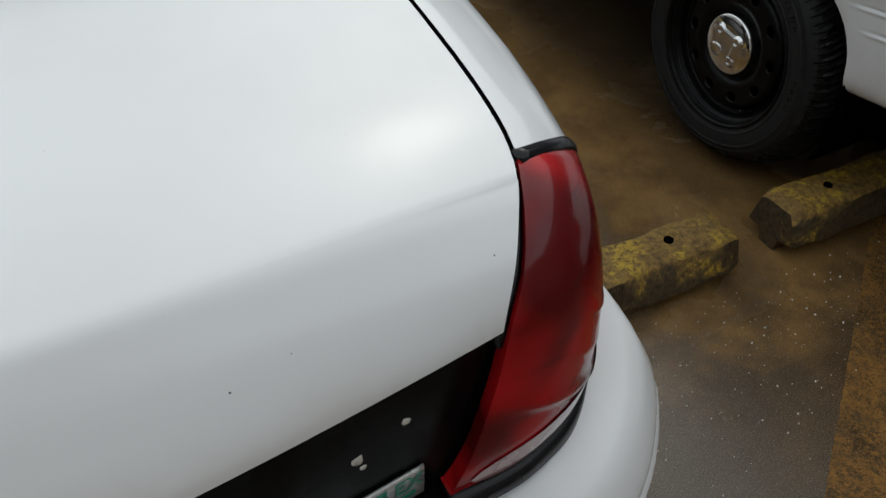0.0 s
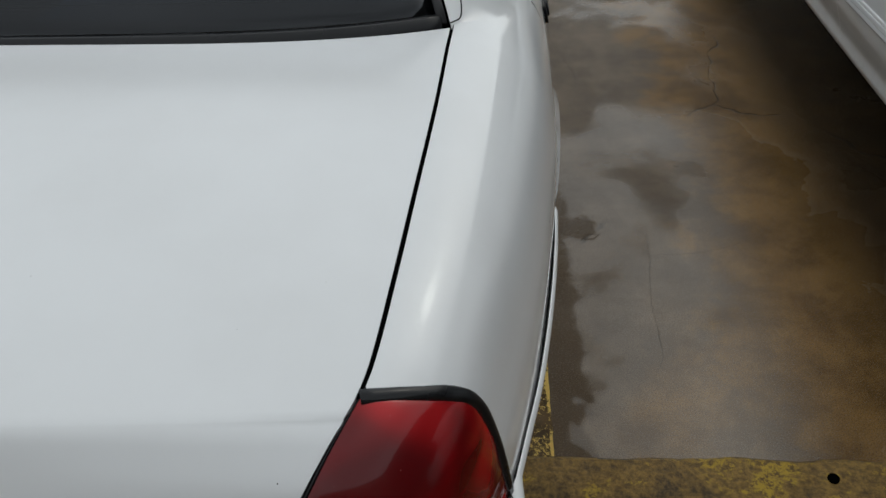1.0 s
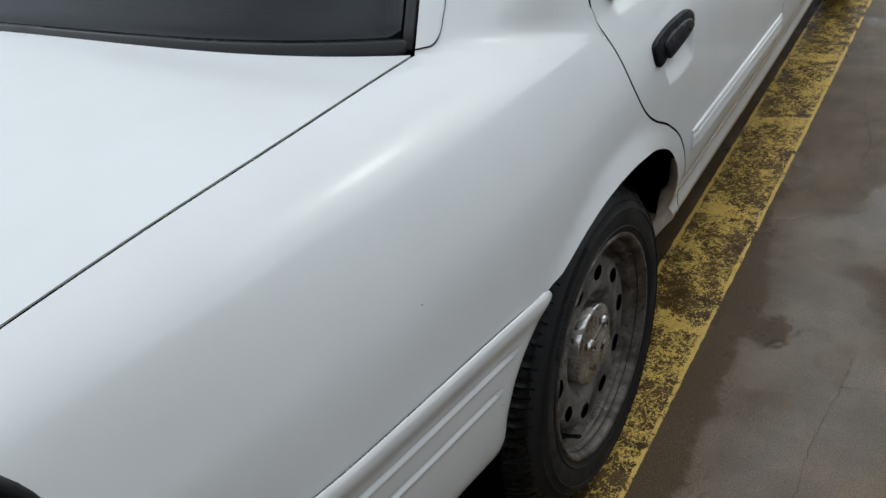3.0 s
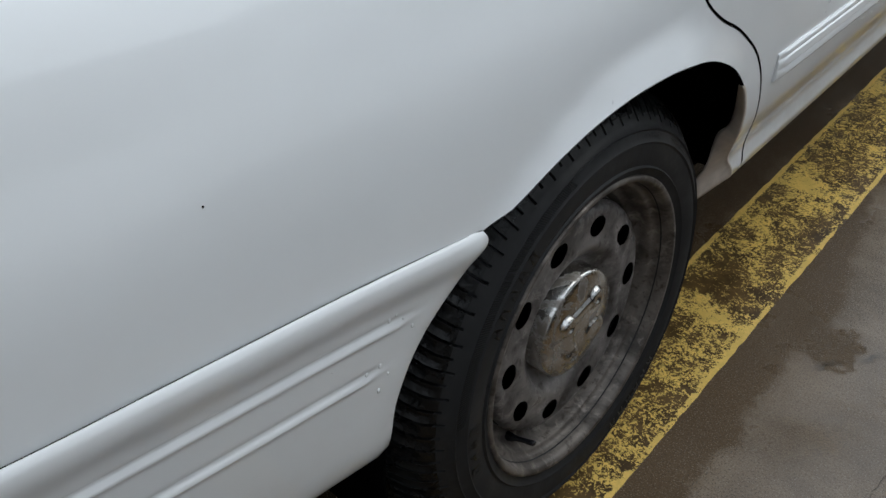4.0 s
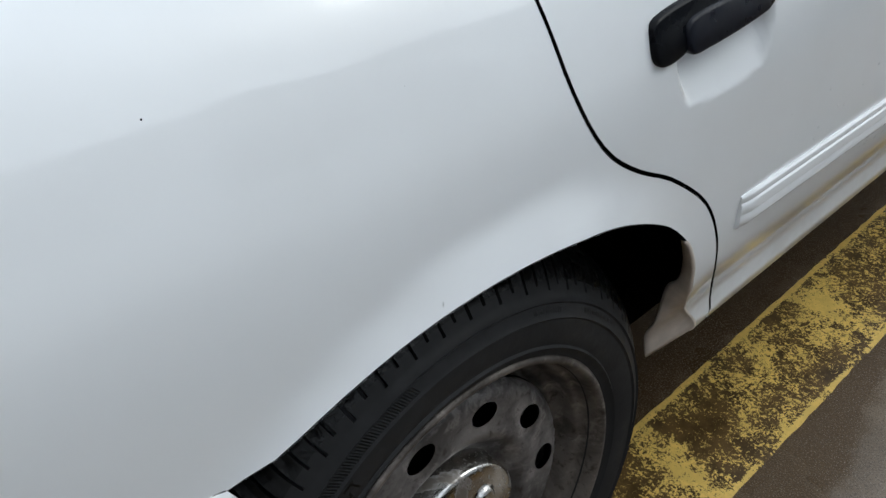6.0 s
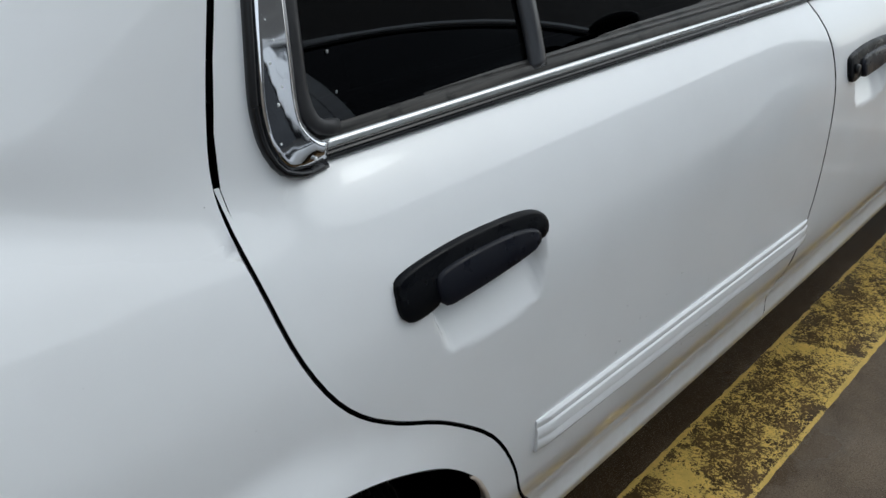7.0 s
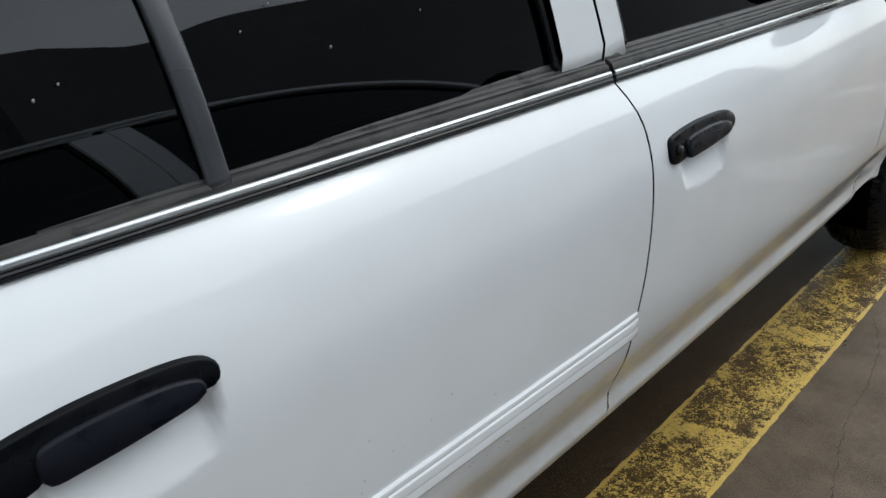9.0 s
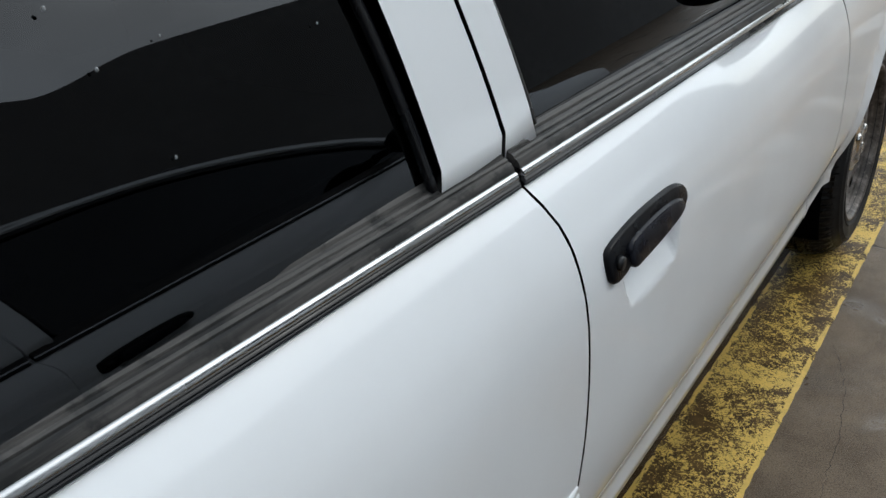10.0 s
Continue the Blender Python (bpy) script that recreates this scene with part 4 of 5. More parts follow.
    for j in range(49):
        r = 0.0820 * (j / 48) ** 0.92
        row = []
        for i in range(144):
            a = 2 * math.pi * i / 144
            x = interp(r, dish)
            py, pz = r * math.cos(a), r * math.sin(a)
            for by, bz in lugs:
                q = math.hypot(py - by, pz - bz)
                if q < 0.0165:
                    x = max(x, 0.9365 + 0.0072 * math.sin(0.5 * math.pi * min(1.0, (0.0165 - q) / 0.008)) - (0.0038 * min(1, (0.0090 - q) / 0.004) if q < 0.0090 else 0))
            # raised bars between neighbouring lugs
            for (ay, az_), (by, bz) in zip(lugs, lugs[1:]):
                k = ((py - ay) * (by - ay) + (pz - az_) * (bz - az_)) / ((by - ay) ** 2 + (bz - az_) ** 2)
                k = min(0.74, max(0.26, k))
                near = math.hypot(py - ay - k * (by - ay), pz - az_ - k * (bz - az_))
                if near < 0.012:
                    x = max(x, 0.9362 + 0.0052 * math.sin(0.5 * math.pi * min(1.0, (0.012 - near) / 0.009)))
            q = math.hypot((py - 0.029) / 0.024, (pz + 0.024) / 0.018)
            if q < 1:
                x = max(x, 0.9355 + 0.0045 * min(1.0, (1 - q) / 0.15) - (0.0012 if q < 0.62 else 0))
            row.append((cx + sgn * (x - 0.92), cy + max(r, 1e-4) * math.cos(a), cz + max(r, 1e-4) * math.sin(a)))
        rows.append(row)
    bm = grid_bm(rows, True)
    bmesh.ops.remove_doubles(bm, verts=bm.verts, dist=0.0004)
    link("hub_cap", bm, cap_mat, rim, cap_label)
    # rubber valve at the rim's edge
    va = radians(232)
    vy, vz = cy + 0.188 * math.cos(va), cz + 0.188 * math.sin(va)
    path = [(Vector((cx + sgn * (x - 0.92), vy - k * math.cos(va), vz - k * math.sin(va))), Vector((0, math.sin(va), -math.cos(va))) * w, Vector((0, math.cos(va), math.sin(va))) * w)
            for x, k, w in ((0.895, 0.0, 1.5), (0.906, 0.002, 1.2), (0.912, 0.004, 0.8), (0.926, 0.008, 0.75), (0.931, 0.009, 0.9), (0.938, 0.011, 0.9), (0.940, 0.0115, 0.6))]
    link("valve", sweep([(0.005 * math.cos(t), 0.005 * math.sin(t)) for t in np.linspace(0, 2 * math.pi, 12, endpoint=False)], path), SEALANT, rim, "black rubber valve stem")
    return root


# ---------------------------------------------------------------- handle, mouldings, trims
def door_handle(door, y0, sgn, keyhole, dz=0.0):
    """Black pull handle: back plate with a blunt rear end, lower paddle, and the hand's scoop under it."""
    def at(y, z, o):
        return (sgn * (side_x(y, z) + o), y, z)

    long = 1.07 if keyhole else 1.0

    def slab(name, outline, o0, o1, mat, parent, rnd=0.003, label=""):
        edge = resample(curve_pts(outline, 0.006, True), 0.006)
        c = [(0.0, o0), (0.0, o1 - rnd), (rnd * 0.35, o1 - rnd * 0.35), (rnd, o1)]
        rows = [[at(y0 + y * long, z + dz, o) for y, z in offset(edge, d)] for d, o in c]
        bm = grid_bm(rows, True)
        bm.verts.ensure_lookup_table()
        n = len(edge)
        top = [bm.verts[3 * n + i] for i in range(n)]
        f = bm.faces.new(top)
        bmesh.ops.triangulate(bm, faces=[f])
        return sharp(link(name, bm, mat, parent, label), 50)
    plate = [(-0.005, 0.829), (-0.003, 0.842), (0.012, 0.8475), (0.045, 0.851), (0.09, 0.8525), (0.15, 0.850), (0.184, 0.8445), (0.199, 0.835), (0.201, 0.824), (0.193, 0.8155), (0.170, 0.816), (0.10, 0.820), (0.050, 0.814), (0.036, 0.8065), (0.014, 0.8035), (0.001, 0.806), (-0.005, 0.815)]
    paddle = [(0.041, 0.832), (0.056, 0.837), (0.10, 0.8385), (0.15, 0.836), (0.178, 0.829), (0.183, 0.820), (0.172, 0.811), (0.12, 0.806), (0.07, 0.804), (0.044, 0.805), (0.038, 0.818)]
    p = slab("handle", plate, -0.022, 0.0065, PLASTIC, door, 0.0028, "black plastic door handle")
    slab("pull_paddle", paddle, 0.000, 0.0105, PADDLE, p, 0.003)
    if keyhole:
        bm = bmesh.new()
        bmesh.ops.create_cone(bm, cap_ends=True, segments=24, radius1=0.0085, radius2=0.0075, depth=0.006,
                              matrix=Matrix.Translation(at(y0 + 0.017, 0.824 + dz, 0.0075)) @ Matrix.Rotation(radians(90), 4, "Y"))
        link("lock_cylinder", bm, SEALANT, p, "small black key lock")
    return p


def scoop(y0, dz=0.0):
    """Depth of the hand's scoop in the door skin under the handle."""
    def d(y, z):
        z -= dz
        if not 0.740 < z < 0.84:
            return 0.0
        foot = 0.747 + 0.010 * abs((y - y0 - 0.115) / 0.08) ** 3
        h = min(1.0, max(0.0, (z - foot) / 0.040)) if z < 0.815 else max(0.0, (0.84 - z) / 0.025)
        q = (0.082 - 0.010 * (z < 0.79) * (0.79 - z) / 0.04 - abs(y - y0 - 0.115)) / 0.014
        q = min(1.0, max(0.0, q))
        return -0.021 * h * q * q * (3 - 2 * q)
    return d


def moulding(parent, sgn, y0, y1):
    prof = [(-0.003, 0.022), (0.0035, 0.0215), (0.0055, 0.0195), (0.0060, 0.0145), (0.0050, 0.0128), (0.0050, 0.0118), (0.0070, 0.0098), (0.0078, 0.006), (0.0080, -0.001), (0.0068, -0.0028), (0.0068, -0.0040), (0.0078, -0.0058), (0.0078, -0.0150), (0.0045, -0.0205), (-0.003, -0.022)]
    path = []
    for i in range(41):
        t = i / 40
        y = y0 + (y1 - y0) * t
        z = 0.574 - 0.018 * (y - 0.41) / 0.71
        end = min(1, (y - y0) / 0.02, (y1 - y) / 0.012) if 0 < i < 40 else 0.0
        k = 0.55 + 0.45 * min(1, max(0, end)) ** 0.5
        path.append(((sgn * side_x(y, z), y, z), (sgn * k, 0, 0), (0, 0, 1)))
    return sharp(link("side_moulding", sweep(prof, path), PAINT, parent, "white ribbed plastic side moulding"), 30)


def belt(parent, sgn, y0, y1):
    """Waist trims of one door, top to bottom: rubber ledge, bright strip, black bead."""
    def zt(y):
        return 0.951 - 0.018 * (y - 0.19) / 0.95

    def path(dx, dz):
        n = max(2, int((y1 - y0) / 0.05))
        out = []
        for i in range(n + 1):
            y = y0 + (y1 - y0) * i / n
            out.append(((sgn * (side(y, s_of_z(y, zt(y) - 0.010))[0] - 0.003 + dx), y, zt(y) + dz), (sgn, 0, 0), (0, 0, 1)))
        return out
    rub = [(-0.030, 0.031), (-0.022, 0.032), (-0.0185, 0.0285), (-0.0175, 0.0255), (-0.0145, 0.0245), (-0.0125, 0.0225), (-0.0118, 0.0205), (-0.0085, 0.0200), (-0.0062, 0.0180), (-0.0058, 0.0160), (-0.003, 0.0152), (-0.0005, 0.0115), (0.0008, 0.0075), (0.001, -0.004), (-0.030, -0.010)]
    sharp(link("weatherstrip", sweep(rub, path(0, 0)), RUBBER_STRIP, parent, "weathered black rubber weatherstrip"), 25)
    chrome = [(-0.01, 0.0068), (0.0012, 0.0066), (0.0034, 0.0058), (0.0046, 0.0036), (0.0052, 0.0012), (0.0050, 0.0), (-0.01, 0.0)]
    sharp(link("bright_strip", sweep(chrome, path(0, 0)), STRIP, parent, "dulled chrome waist strip"), 60)
    bead = [(-0.01, 0.0), (0.0048, -0.0002), (0.0056, -0.0010), (0.0046, -0.0022), (0.0062, -0.0032), (0.0070, -0.0044), (0.0058, -0.0056), (0.0074, -0.0066), (0.0080, -0.0084), (0.0066, -0.0100), (-0.004, -0.0108), (-0.02, -0.0105)]
    sharp(link("lower_bead", sweep(bead, path(0, 0)), SEALANT, parent), 25)


def bar_on(surf, pts, width, lift, height, mat, name, parent, sgn, label=""):
    """A strip of a given width on a (y, z) surface along pts."""
    c = curve_pts(pts, 0.008)
    path = []
    for i, (y, z) in enumerate(c):
        a, b = c[max(0, i - 1)], c[min(len(c) - 1, i + 1)]
        p = Vector(surf(y, z))
        t = (Vector(surf(*b)) - Vector(surf(*a))).normalized()
        e = 0.003
        nn = (Vector(surf(y + e, z)) - p).cross(Vector(surf(y, z + e)) - p).normalized()
        if nn.x < 0:
            nn = -nn
        s = nn.cross(t)
        p.x *= sgn
        path.append((p + Vector((sgn * nn.x, nn.y, nn.z)) * lift, Vector((sgn * s.x, s.y, s.z)), Vector((sgn * nn.x, nn.y, nn.z))))
    w, h = width / 2, height
    prof = [(-w, -h), (-w, h * 0.4), (-w * 0.8, h * 0.85), (0, h), (w * 0.8, h * 0.85), (w, h * 0.4), (w, -h)]
    return link(name, sweep(prof, path), mat, parent, label)


# ---------------------------------------------------------------- the car
def sedan(name, label, group, steel, cap_mat, wheel_label, cap_label, front_moulding, badge):
    car = tagged(new(name, None), label, "car", group)
    lidrows = [lid_row(k) for k in list(np.linspace(0, 0.92, 34)) + list(np.linspace(0.935, 1.0, 6)) + list(np.linspace(1.02, 1.2, 8)) + list(np.linspace(1.24, 2.0, 22))]
    lid = link("trunk_lid", thick(grid_bm(lidrows), 0.014), PAINT_LID, car, "white painted trunk lid")
    sharp(lid, 60)
    # black gap filler along the lid's sides
    for sgn in (1, -1):
        ys = np.linspace(-0.24, -1.0, 50)
        link("gap_filler", sweep([(-0.004, -0.003), (-0.004, 0.0), (0.004, 0.0), (0.004, -0.003)], [(Vector((sgn * (interp(y, SEAM_X) - 0.0020), y, interp(y, SEAM_Z) - 0.0020)), Vector((1, 0, 0)), Vector((0, 0, 1))) for y in ys]), BLACK, lid)
    # rear panel in satin black between lid and bumper
    rows = []
    for j in range(9):
        t = j / 8
        row = []
        for i in range(41):
            e = 2 * i / 40 - 1
            x = e * (0.70 - 0.05 * t)
            row.append((x, -1.088 - 0.052 * (1 - e * e) - 0.012 * t, 0.905 - 0.23 * t - 0.02 * (1 - e * e)))
        rows.append(row)
    applique = link("rear_panel", thick(grid_bm(rows), 0.01), TRIM_BLACK, car, "black satin rear panel with dried drips")
    if badge:
        # silver badge with green letters at the panel's end
        def on_panel(x, z):
            e = x / 0.66
            return Vector((x, -1.101 - 0.052 * (1 - e * e), z))
        rowsb = [[on_panel(0.480 + 0.105 * i / 12, 0.752 - 0.042 * j / 4) - Vector((0, 0.0008, 0)) for i in range(13)] for j in range(5)]
        bd = link("badge", thick(grid_bm(rowsb), 0.003), BADGE, applique, "silver badge with green letters")
        txt = bpy.data.curves.new("badge_letters", "FONT")
        txt.body, txt.size, txt.extrude = "EX", 0.026, 0.0004
        to = new("badge_letters", txt)
        to.parent = bd
        p = on_panel(0.552, 0.732)
        to.matrix_basis = Matrix.Translation((0.552, p.y - 0.0022, 0.730)) @ Matrix.Rotation(radians(90), 4, "X") @ Matrix.Rotation(radians(8), 4, "Y")
        txt.materials.append(GREEN)
        for x0, x1, z0, z1 in ((0.487, 0.545, 0.733, 0.747), (0.495, 0.575, 0.716, 0.724)):
            rb = [[on_panel(x0 + (x1 - x0) * i / 4, z) - Vector((0, 0.0020, 0)) for i in range(5)] for z in (z0, z1)]
            link("badge_bar", thick(grid_bm(rb), 0.0005), GREEN, bd)
    for sgn in (1, -1):
        S = mirrored(side, sgn)
        fl = sgn
        quarter = sheet("quarter_panel", resample(quarter_outline(), 0.018), S, PAINT, car, "white painted rear quarter panel", step=0.022, flip=fl, depth=0.005)
        # doors
        door_paint = PAINT if front_moulding else PAINT_DOOR
        for nm, rear, front, mat, y_h, key in (("rear_door", C_SEAM, B_SEAM, door_paint, 0.217, False), ("front_door", B_SEAM, A_SEAM, door_paint, 1.213, True)):
            drop = -0.016 if key else 0.0
            dent = scoop(y_h, drop)

            def skin(y, s, dent=dent):
                x, yy, z = side(y, s)
                if z > 0.86 and yy < 0.205:
                    x += (round_max(glass_x(yy, z) + 0.006, x) - x) * min(1.0, (0.205 - yy) / 0.05)
                return (x + dent(yy, z), yy, z)
            door = sheet(nm, door_outline(rear, front), mirrored(skin, sgn), mat, car, "white painted " + nm.replace("_", " "), step=0.020, flip=fl, fine=((y_h + 0.02, y_h + 0.21, 0.742 + drop, 0.872 + drop, 0.0055),))
            door_handle(door, y_h, sgn, key, drop)
            if nm == "rear_door":
                moulding(door, sgn, 0.396, 1.128)
                belt(door, sgn, 0.192, 1.130)
            else:
                if front_moulding:
                    moulding(door, sgn, 1.175, 2.33)
                belt(door, sgn, 1.140, 2.29)
            G, P = mirrored(pillar, sgn), mirrored(pane_surf, sgn)
            if nm == "rear_door":
                # window frame, divider and panes
                sheet("b_frame", resample([(1.032, 0.915), (1.1345, 0.915), (1.134, 0.945), (1.1155, 1.10), (1.0985, 1.24), (1.0885, 1.36), (0.995, 1.36), (1.005, 1.24), (1.018, 1.10)], 0.03), G, PAINT, door, step=0.03, flip=fl)
                sheet("c_frame", resample([(0.0965, 0.898), (0.13, 0.900), (0.165, 0.904), (0.188, 0.910), (0.189, 0.943), (0.165, 0.947), (0.150, 0.975), (0.152, 1.02), (0.180, 1.12), (0.245, 1.25), (0.315, 1.36), (0.262, 1.36), (0.20, 1.26), (0.147, 1.12), (0.118, 1.04), (0.104, 0.99), (0.098, 0.95)], 0.015), G, PAINT, door, step=0.015, depth=0.002, flip=fl)
                sheet("head_frame", resample([tuple(map(float, p)) for p in curve_pts([(0.278, 1.343), (0.36, 1.360), (0.50, 1.369), (0.80, 1.372), (1.06, 1.370)], 0.03)] + [(1.05, 1.386), (0.80, 1.388), (0.50, 1.386), (0.29, 1.380)], 0.03), G, PAINT, door, step=0.03, flip=fl)
                sheet("door_glass", resample([(0.50, 0.94), (1.04, 0.94), (1.02, 1.10), (1.0, 1.355), (0.445, 1.355), (0.475, 1.10)], 0.04), P, SIDE_GLASS, door, "dark tinted door glass", step=0.06, gap=0, roll=0.001, depth=0.004, flip=fl)
                sheet("quarter_glass", resample([(0.17, 0.94), (0.50, 0.94), (0.475, 1.10), (0.445, 1.355), (0.29, 1.355), (0.205, 1.15), (0.175, 1.03)], 0.04), P, SIDE_GLASS, door, "dark tinted fixed glass", step=0.06, gap=0, roll=0.001, depth=0.004, flip=fl)
                bar_on(pane_surf, [(0.492, 0.955), (0.485, 1.10), (0.467, 1.355)], 0.025, 0.004, 0.0035, DIVIDER, "window_divider", door, sgn, "black window divider bar")
                bar_on(pane_surf, [(1.024, 0.958), (1.010, 1.10), (0.996, 1.24), (0.986, 1.355)], 0.0085, 0.006, 0.004, SEALANT, "glass_run", door, sgn)
                outer = curve_pts([(0.1965, 0.9465), (0.172, 0.947), (0.154, 0.953), (0.145, 0.969), (0.1425, 0.988), (0.147, 1.02), (0.172, 1.109), (0.204, 1.18), (0.269, 1.30), (0.313, 1.36)], 0.005)
                inner = curve_pts([(0.337, 1.36), (0.297, 1.30), (0.230, 1.18), (0.198, 1.105), (0.181, 1.028), (0.1755, 0.992), (0.179, 0.976), (0.188, 0.966), (0.1965, 0.962)], 0.005)

                def chrome_face(y, z):
                    x, yy, zz = pillar(y, z)
                    return (x + 0.006, yy, zz)
                sheet("chrome_frame", [tuple(map(float, p)) for p in outer + inner], mirrored(chrome_face, sgn), CHROME_DARK, door, "wet dark chrome window frame", step=0.008, gap=0, roll=0.005, depth=0.010, flip=fl)
                bar_on(pillar, [(0.198, 0.9415), (0.170, 0.9425), (0.150, 0.950), (0.1405, 0.967), (0.1380, 0.988), (0.1425, 1.02), (0.1675, 1.109), (0.1995, 1.18), (0.265, 1.30), (0.308, 1.36)], 0.006, 0.0, 0.008, SEALANT, "frame_seal", door, sgn)
                bar_on(pillar, [(0.214, 0.969), (0.198, 0.972), (0.189, 0.982), (0.186, 1.0), (0.190, 1.03), (0.206, 1.105), (0.238, 1.18), (0.305, 1.30)], 0.013, -0.004, 0.006, RUBBER, "inner_seal", door, sgn)
            else:
                sheet("b_frame", resample([(1.1372, 0.915), (1.192, 0.915), (1.190, 0.955), (1.172, 1.10), (1.158, 1.24), (1.148, 1.36), (1.0908, 1.36), (1.1008, 1.24), (1.1176, 1.10), (1.1368, 0.945)], 0.03), G, PAINT, door, step=0.03, flip=fl)
                arch = [tuple(map(float, p)) for p in curve_pts([(1.09, 1.370), (1.30, 1.367), (1.483, 1.349), (1.665, 1.309), (1.847, 1.243), (2.029, 1.152), (2.189, 1.051), (2.312, 0.955)], 0.03)]
                crown = [tuple(map(float, p)) for p in curve_pts([(1.085, 1.386), (1.30, 1.383), (1.49, 1.366), (1.675, 1.326), (1.86, 1.258), (2.045, 1.165), (2.205, 1.063), (2.335, 0.955)], 0.03)]
                sheet("head_frame", resample(arch + crown[::-1], 0.03), G, PAINT, door, step=0.03, flip=fl)
                sheet("door_glass", resample([(1.18, 0.94), (2.31, 0.94)] + [(y, z + 0.006) for y, z in arch[::-1]] + [(1.14, 1.366), (1.165, 1.10)], 0.05), P, SIDE_GLASS, door, "dark tinted door glass", step=0.08, gap=0, roll=0.001, depth=0.004, flip=fl)
                bar_on(pane_surf, [(1.198, 0.962), (1.180, 1.10), (1.166, 1.24), (1.156, 1.355)], 0.0085, 0.006, 0.004, SEALANT, "glass_run", door, sgn)
                bar_on(pane_surf, [(1.20, 1.358), (1.48, 1.335), (1.66, 1.294), (1.84, 1.228), (2.02, 1.138), (2.18, 1.038), (2.285, 0.957)], 0.02, 0.006, 0.006, RUBBER, "glass_run", door, sgn)
        # fender
        AF = [(WHEELBASE - 0.39, 0.285), (WHEELBASE - 0.37, 0.42), (WHEELBASE - 0.32, 0.53), (WHEELBASE - 0.22, 0.635), (WHEELBASE - 0.1, 0.69), (WHEELBASE, 0.70), (WHEELBASE + 0.1, 0.69), (WHEELBASE + 0.22, 0.635), (WHEELBASE + 0.32, 0.53), (WHEELBASE + 0.36, 0.44)]
        fo = curve_pts(AF, 0.03) + [(3.42, 0.45), (3.44, 0.62), (3.50, 0.66), (3.50, 0.74)] + [(3.45, 0.79), (3.2, 0.84), (2.9, 0.87), (2.6, 0.90), (2.40, 0.925)] + [(y, z) for y, z in curve_pts(A_SEAM, 0.03)[::-1] if z < 0.92]
        sheet("fender", resample([tuple(map(float, p)) for p in fo], 0.03), mirrored(lambda y, z: (side_x(y, min(z, 0.95)), y, z), sgn), PAINT, car, "white painted front fender", step=0.03, flip=fl)
        # the fender's turn from its side up to the bonnet's edge
        rows = []
        for y in np.linspace(2.425, 3.46, 36):
            y = float(y)
            k = (y - 2.44) / 1.10
            zf = interp(y, [(2.40, 0.925), (2.6, 0.90), (2.9, 0.87), (3.2, 0.84), (3.45, 0.79), (3.50, 0.74)]) - 0.002
            xf, xh = side_x(y, zf) - 0.0005, interp(y, [(2.4, 0.86), (2.9, 0.855), (3.3, 0.81), (3.6, 0.70)]) + 0.003
            zh = 0.931 - 0.115 * k - 0.05 * k ** 3
            rows.append([(sgn * (xf + (xh - xf) * q ** 1.25), y, zf + (zh - zf) * (1 - (1 - q) ** 1.6)) for q in [j / 8 for j in range(9)]])
        link("fender_crown", thick(grid_bm(rows), 0.003), PAINT, car)
        # tail lamp and its seal
        rows = [[lamp_surface(sgn, i / 36, j / 110) for i in range(37)] for j in range(111)]
        lamp = link("tail_lamp", thick(grid_bm(rows), 0.02), LENS, car, "glossy red wraparound tail lamp")
        sharp(lamp, 60)
        rows = []
        for j in range(9):
            row = []
            for i in range(41):
                u = 0.05 + 0.86 * i / 40
                wide = 0.072 * math.sin(math.pi * (i / 40) ** 0.75) ** 0.6 if 0 < i < 40 else 0.001
                mid_v = 0.885 + 0.05 * (1 - i / 40) ** 2 + 0.025 * i / 40
                row.append(Vector(lamp_surface(sgn, u, mid_v + wide * (j / 4 - 1))) + Vector((sgn * 0.0010, -0.0014, 0.0004)))
            rows.append(row)
        link("reverse_lens", grid_bm(rows), LENS_CLEAR, lamp, "pale clear reverse lens strip")
        sp = [Vector((sgn * x, y, z)) for x, y, z in curve_pts(SEAL, 0.012)]
        path = []
        for i, p in enumerate(sp):
            t = (sp[min(len(sp) - 1, i + 1)] - sp[max(0, i - 1)]).normalized()
            f = i / (len(sp) - 1)
            nn = Vector((sgn * (0.25 + 0.70 * f), -0.35, 0.90 - 0.80 * f))
            path.append((p + Vector((0, 0.002, 0)), nn.cross(t).normalized(), nn.normalized()))
        prof = [(-0.008, -0.01), (-0.008, 0.002), (-0.005, 0.0045), (0.0, 0.0055), (0.006, 0.0035), (0.0085, 0.0), (0.0085, -0.01)]
        link("lamp_seal", sweep(prof, path), SEALANT, lamp, "black rubber lamp gasket")
        bp = [Vector(lamp_surface(sgn, i / 40, 1.0)) for i in range(41)]
        path = [(p + Vector((0, 0, -0.006)), Vector((sgn * 0.6, -0.8, 0)) if i > 14 else Vector((0, -1, 0)), Vector((0, 0, 1))) for i, p in enumerate(bp)]
        link("lower_gasket", sweep([(-0.02, -0.022), (0.006, -0.022), (0.014, -0.012), (0.011, 0.001), (0.003, 0.006), (-0.02, 0.006)], path), SEALANT, lamp, "black rubber lamp gasket")
        lp = [Vector(lamp_surface(sgn, 0.0, 0.56 * i / 40)) for i in range(41)]
        path = [(p + Vector((0, 0.004, -0.002)), Vector((-sgn, 0, 0)), Vector((0, -0.8 - 0.2 * min(1, i / 16), 0.6 * max(0, 1 - i / 18)))) for i, p in enumerate(lp)]
        link("edge_seal", sweep([(-0.0012, -0.026), (-0.0012, -0.003), (0.0034, -0.0035), (0.0034, -0.026)], path), SEALANT, lamp)
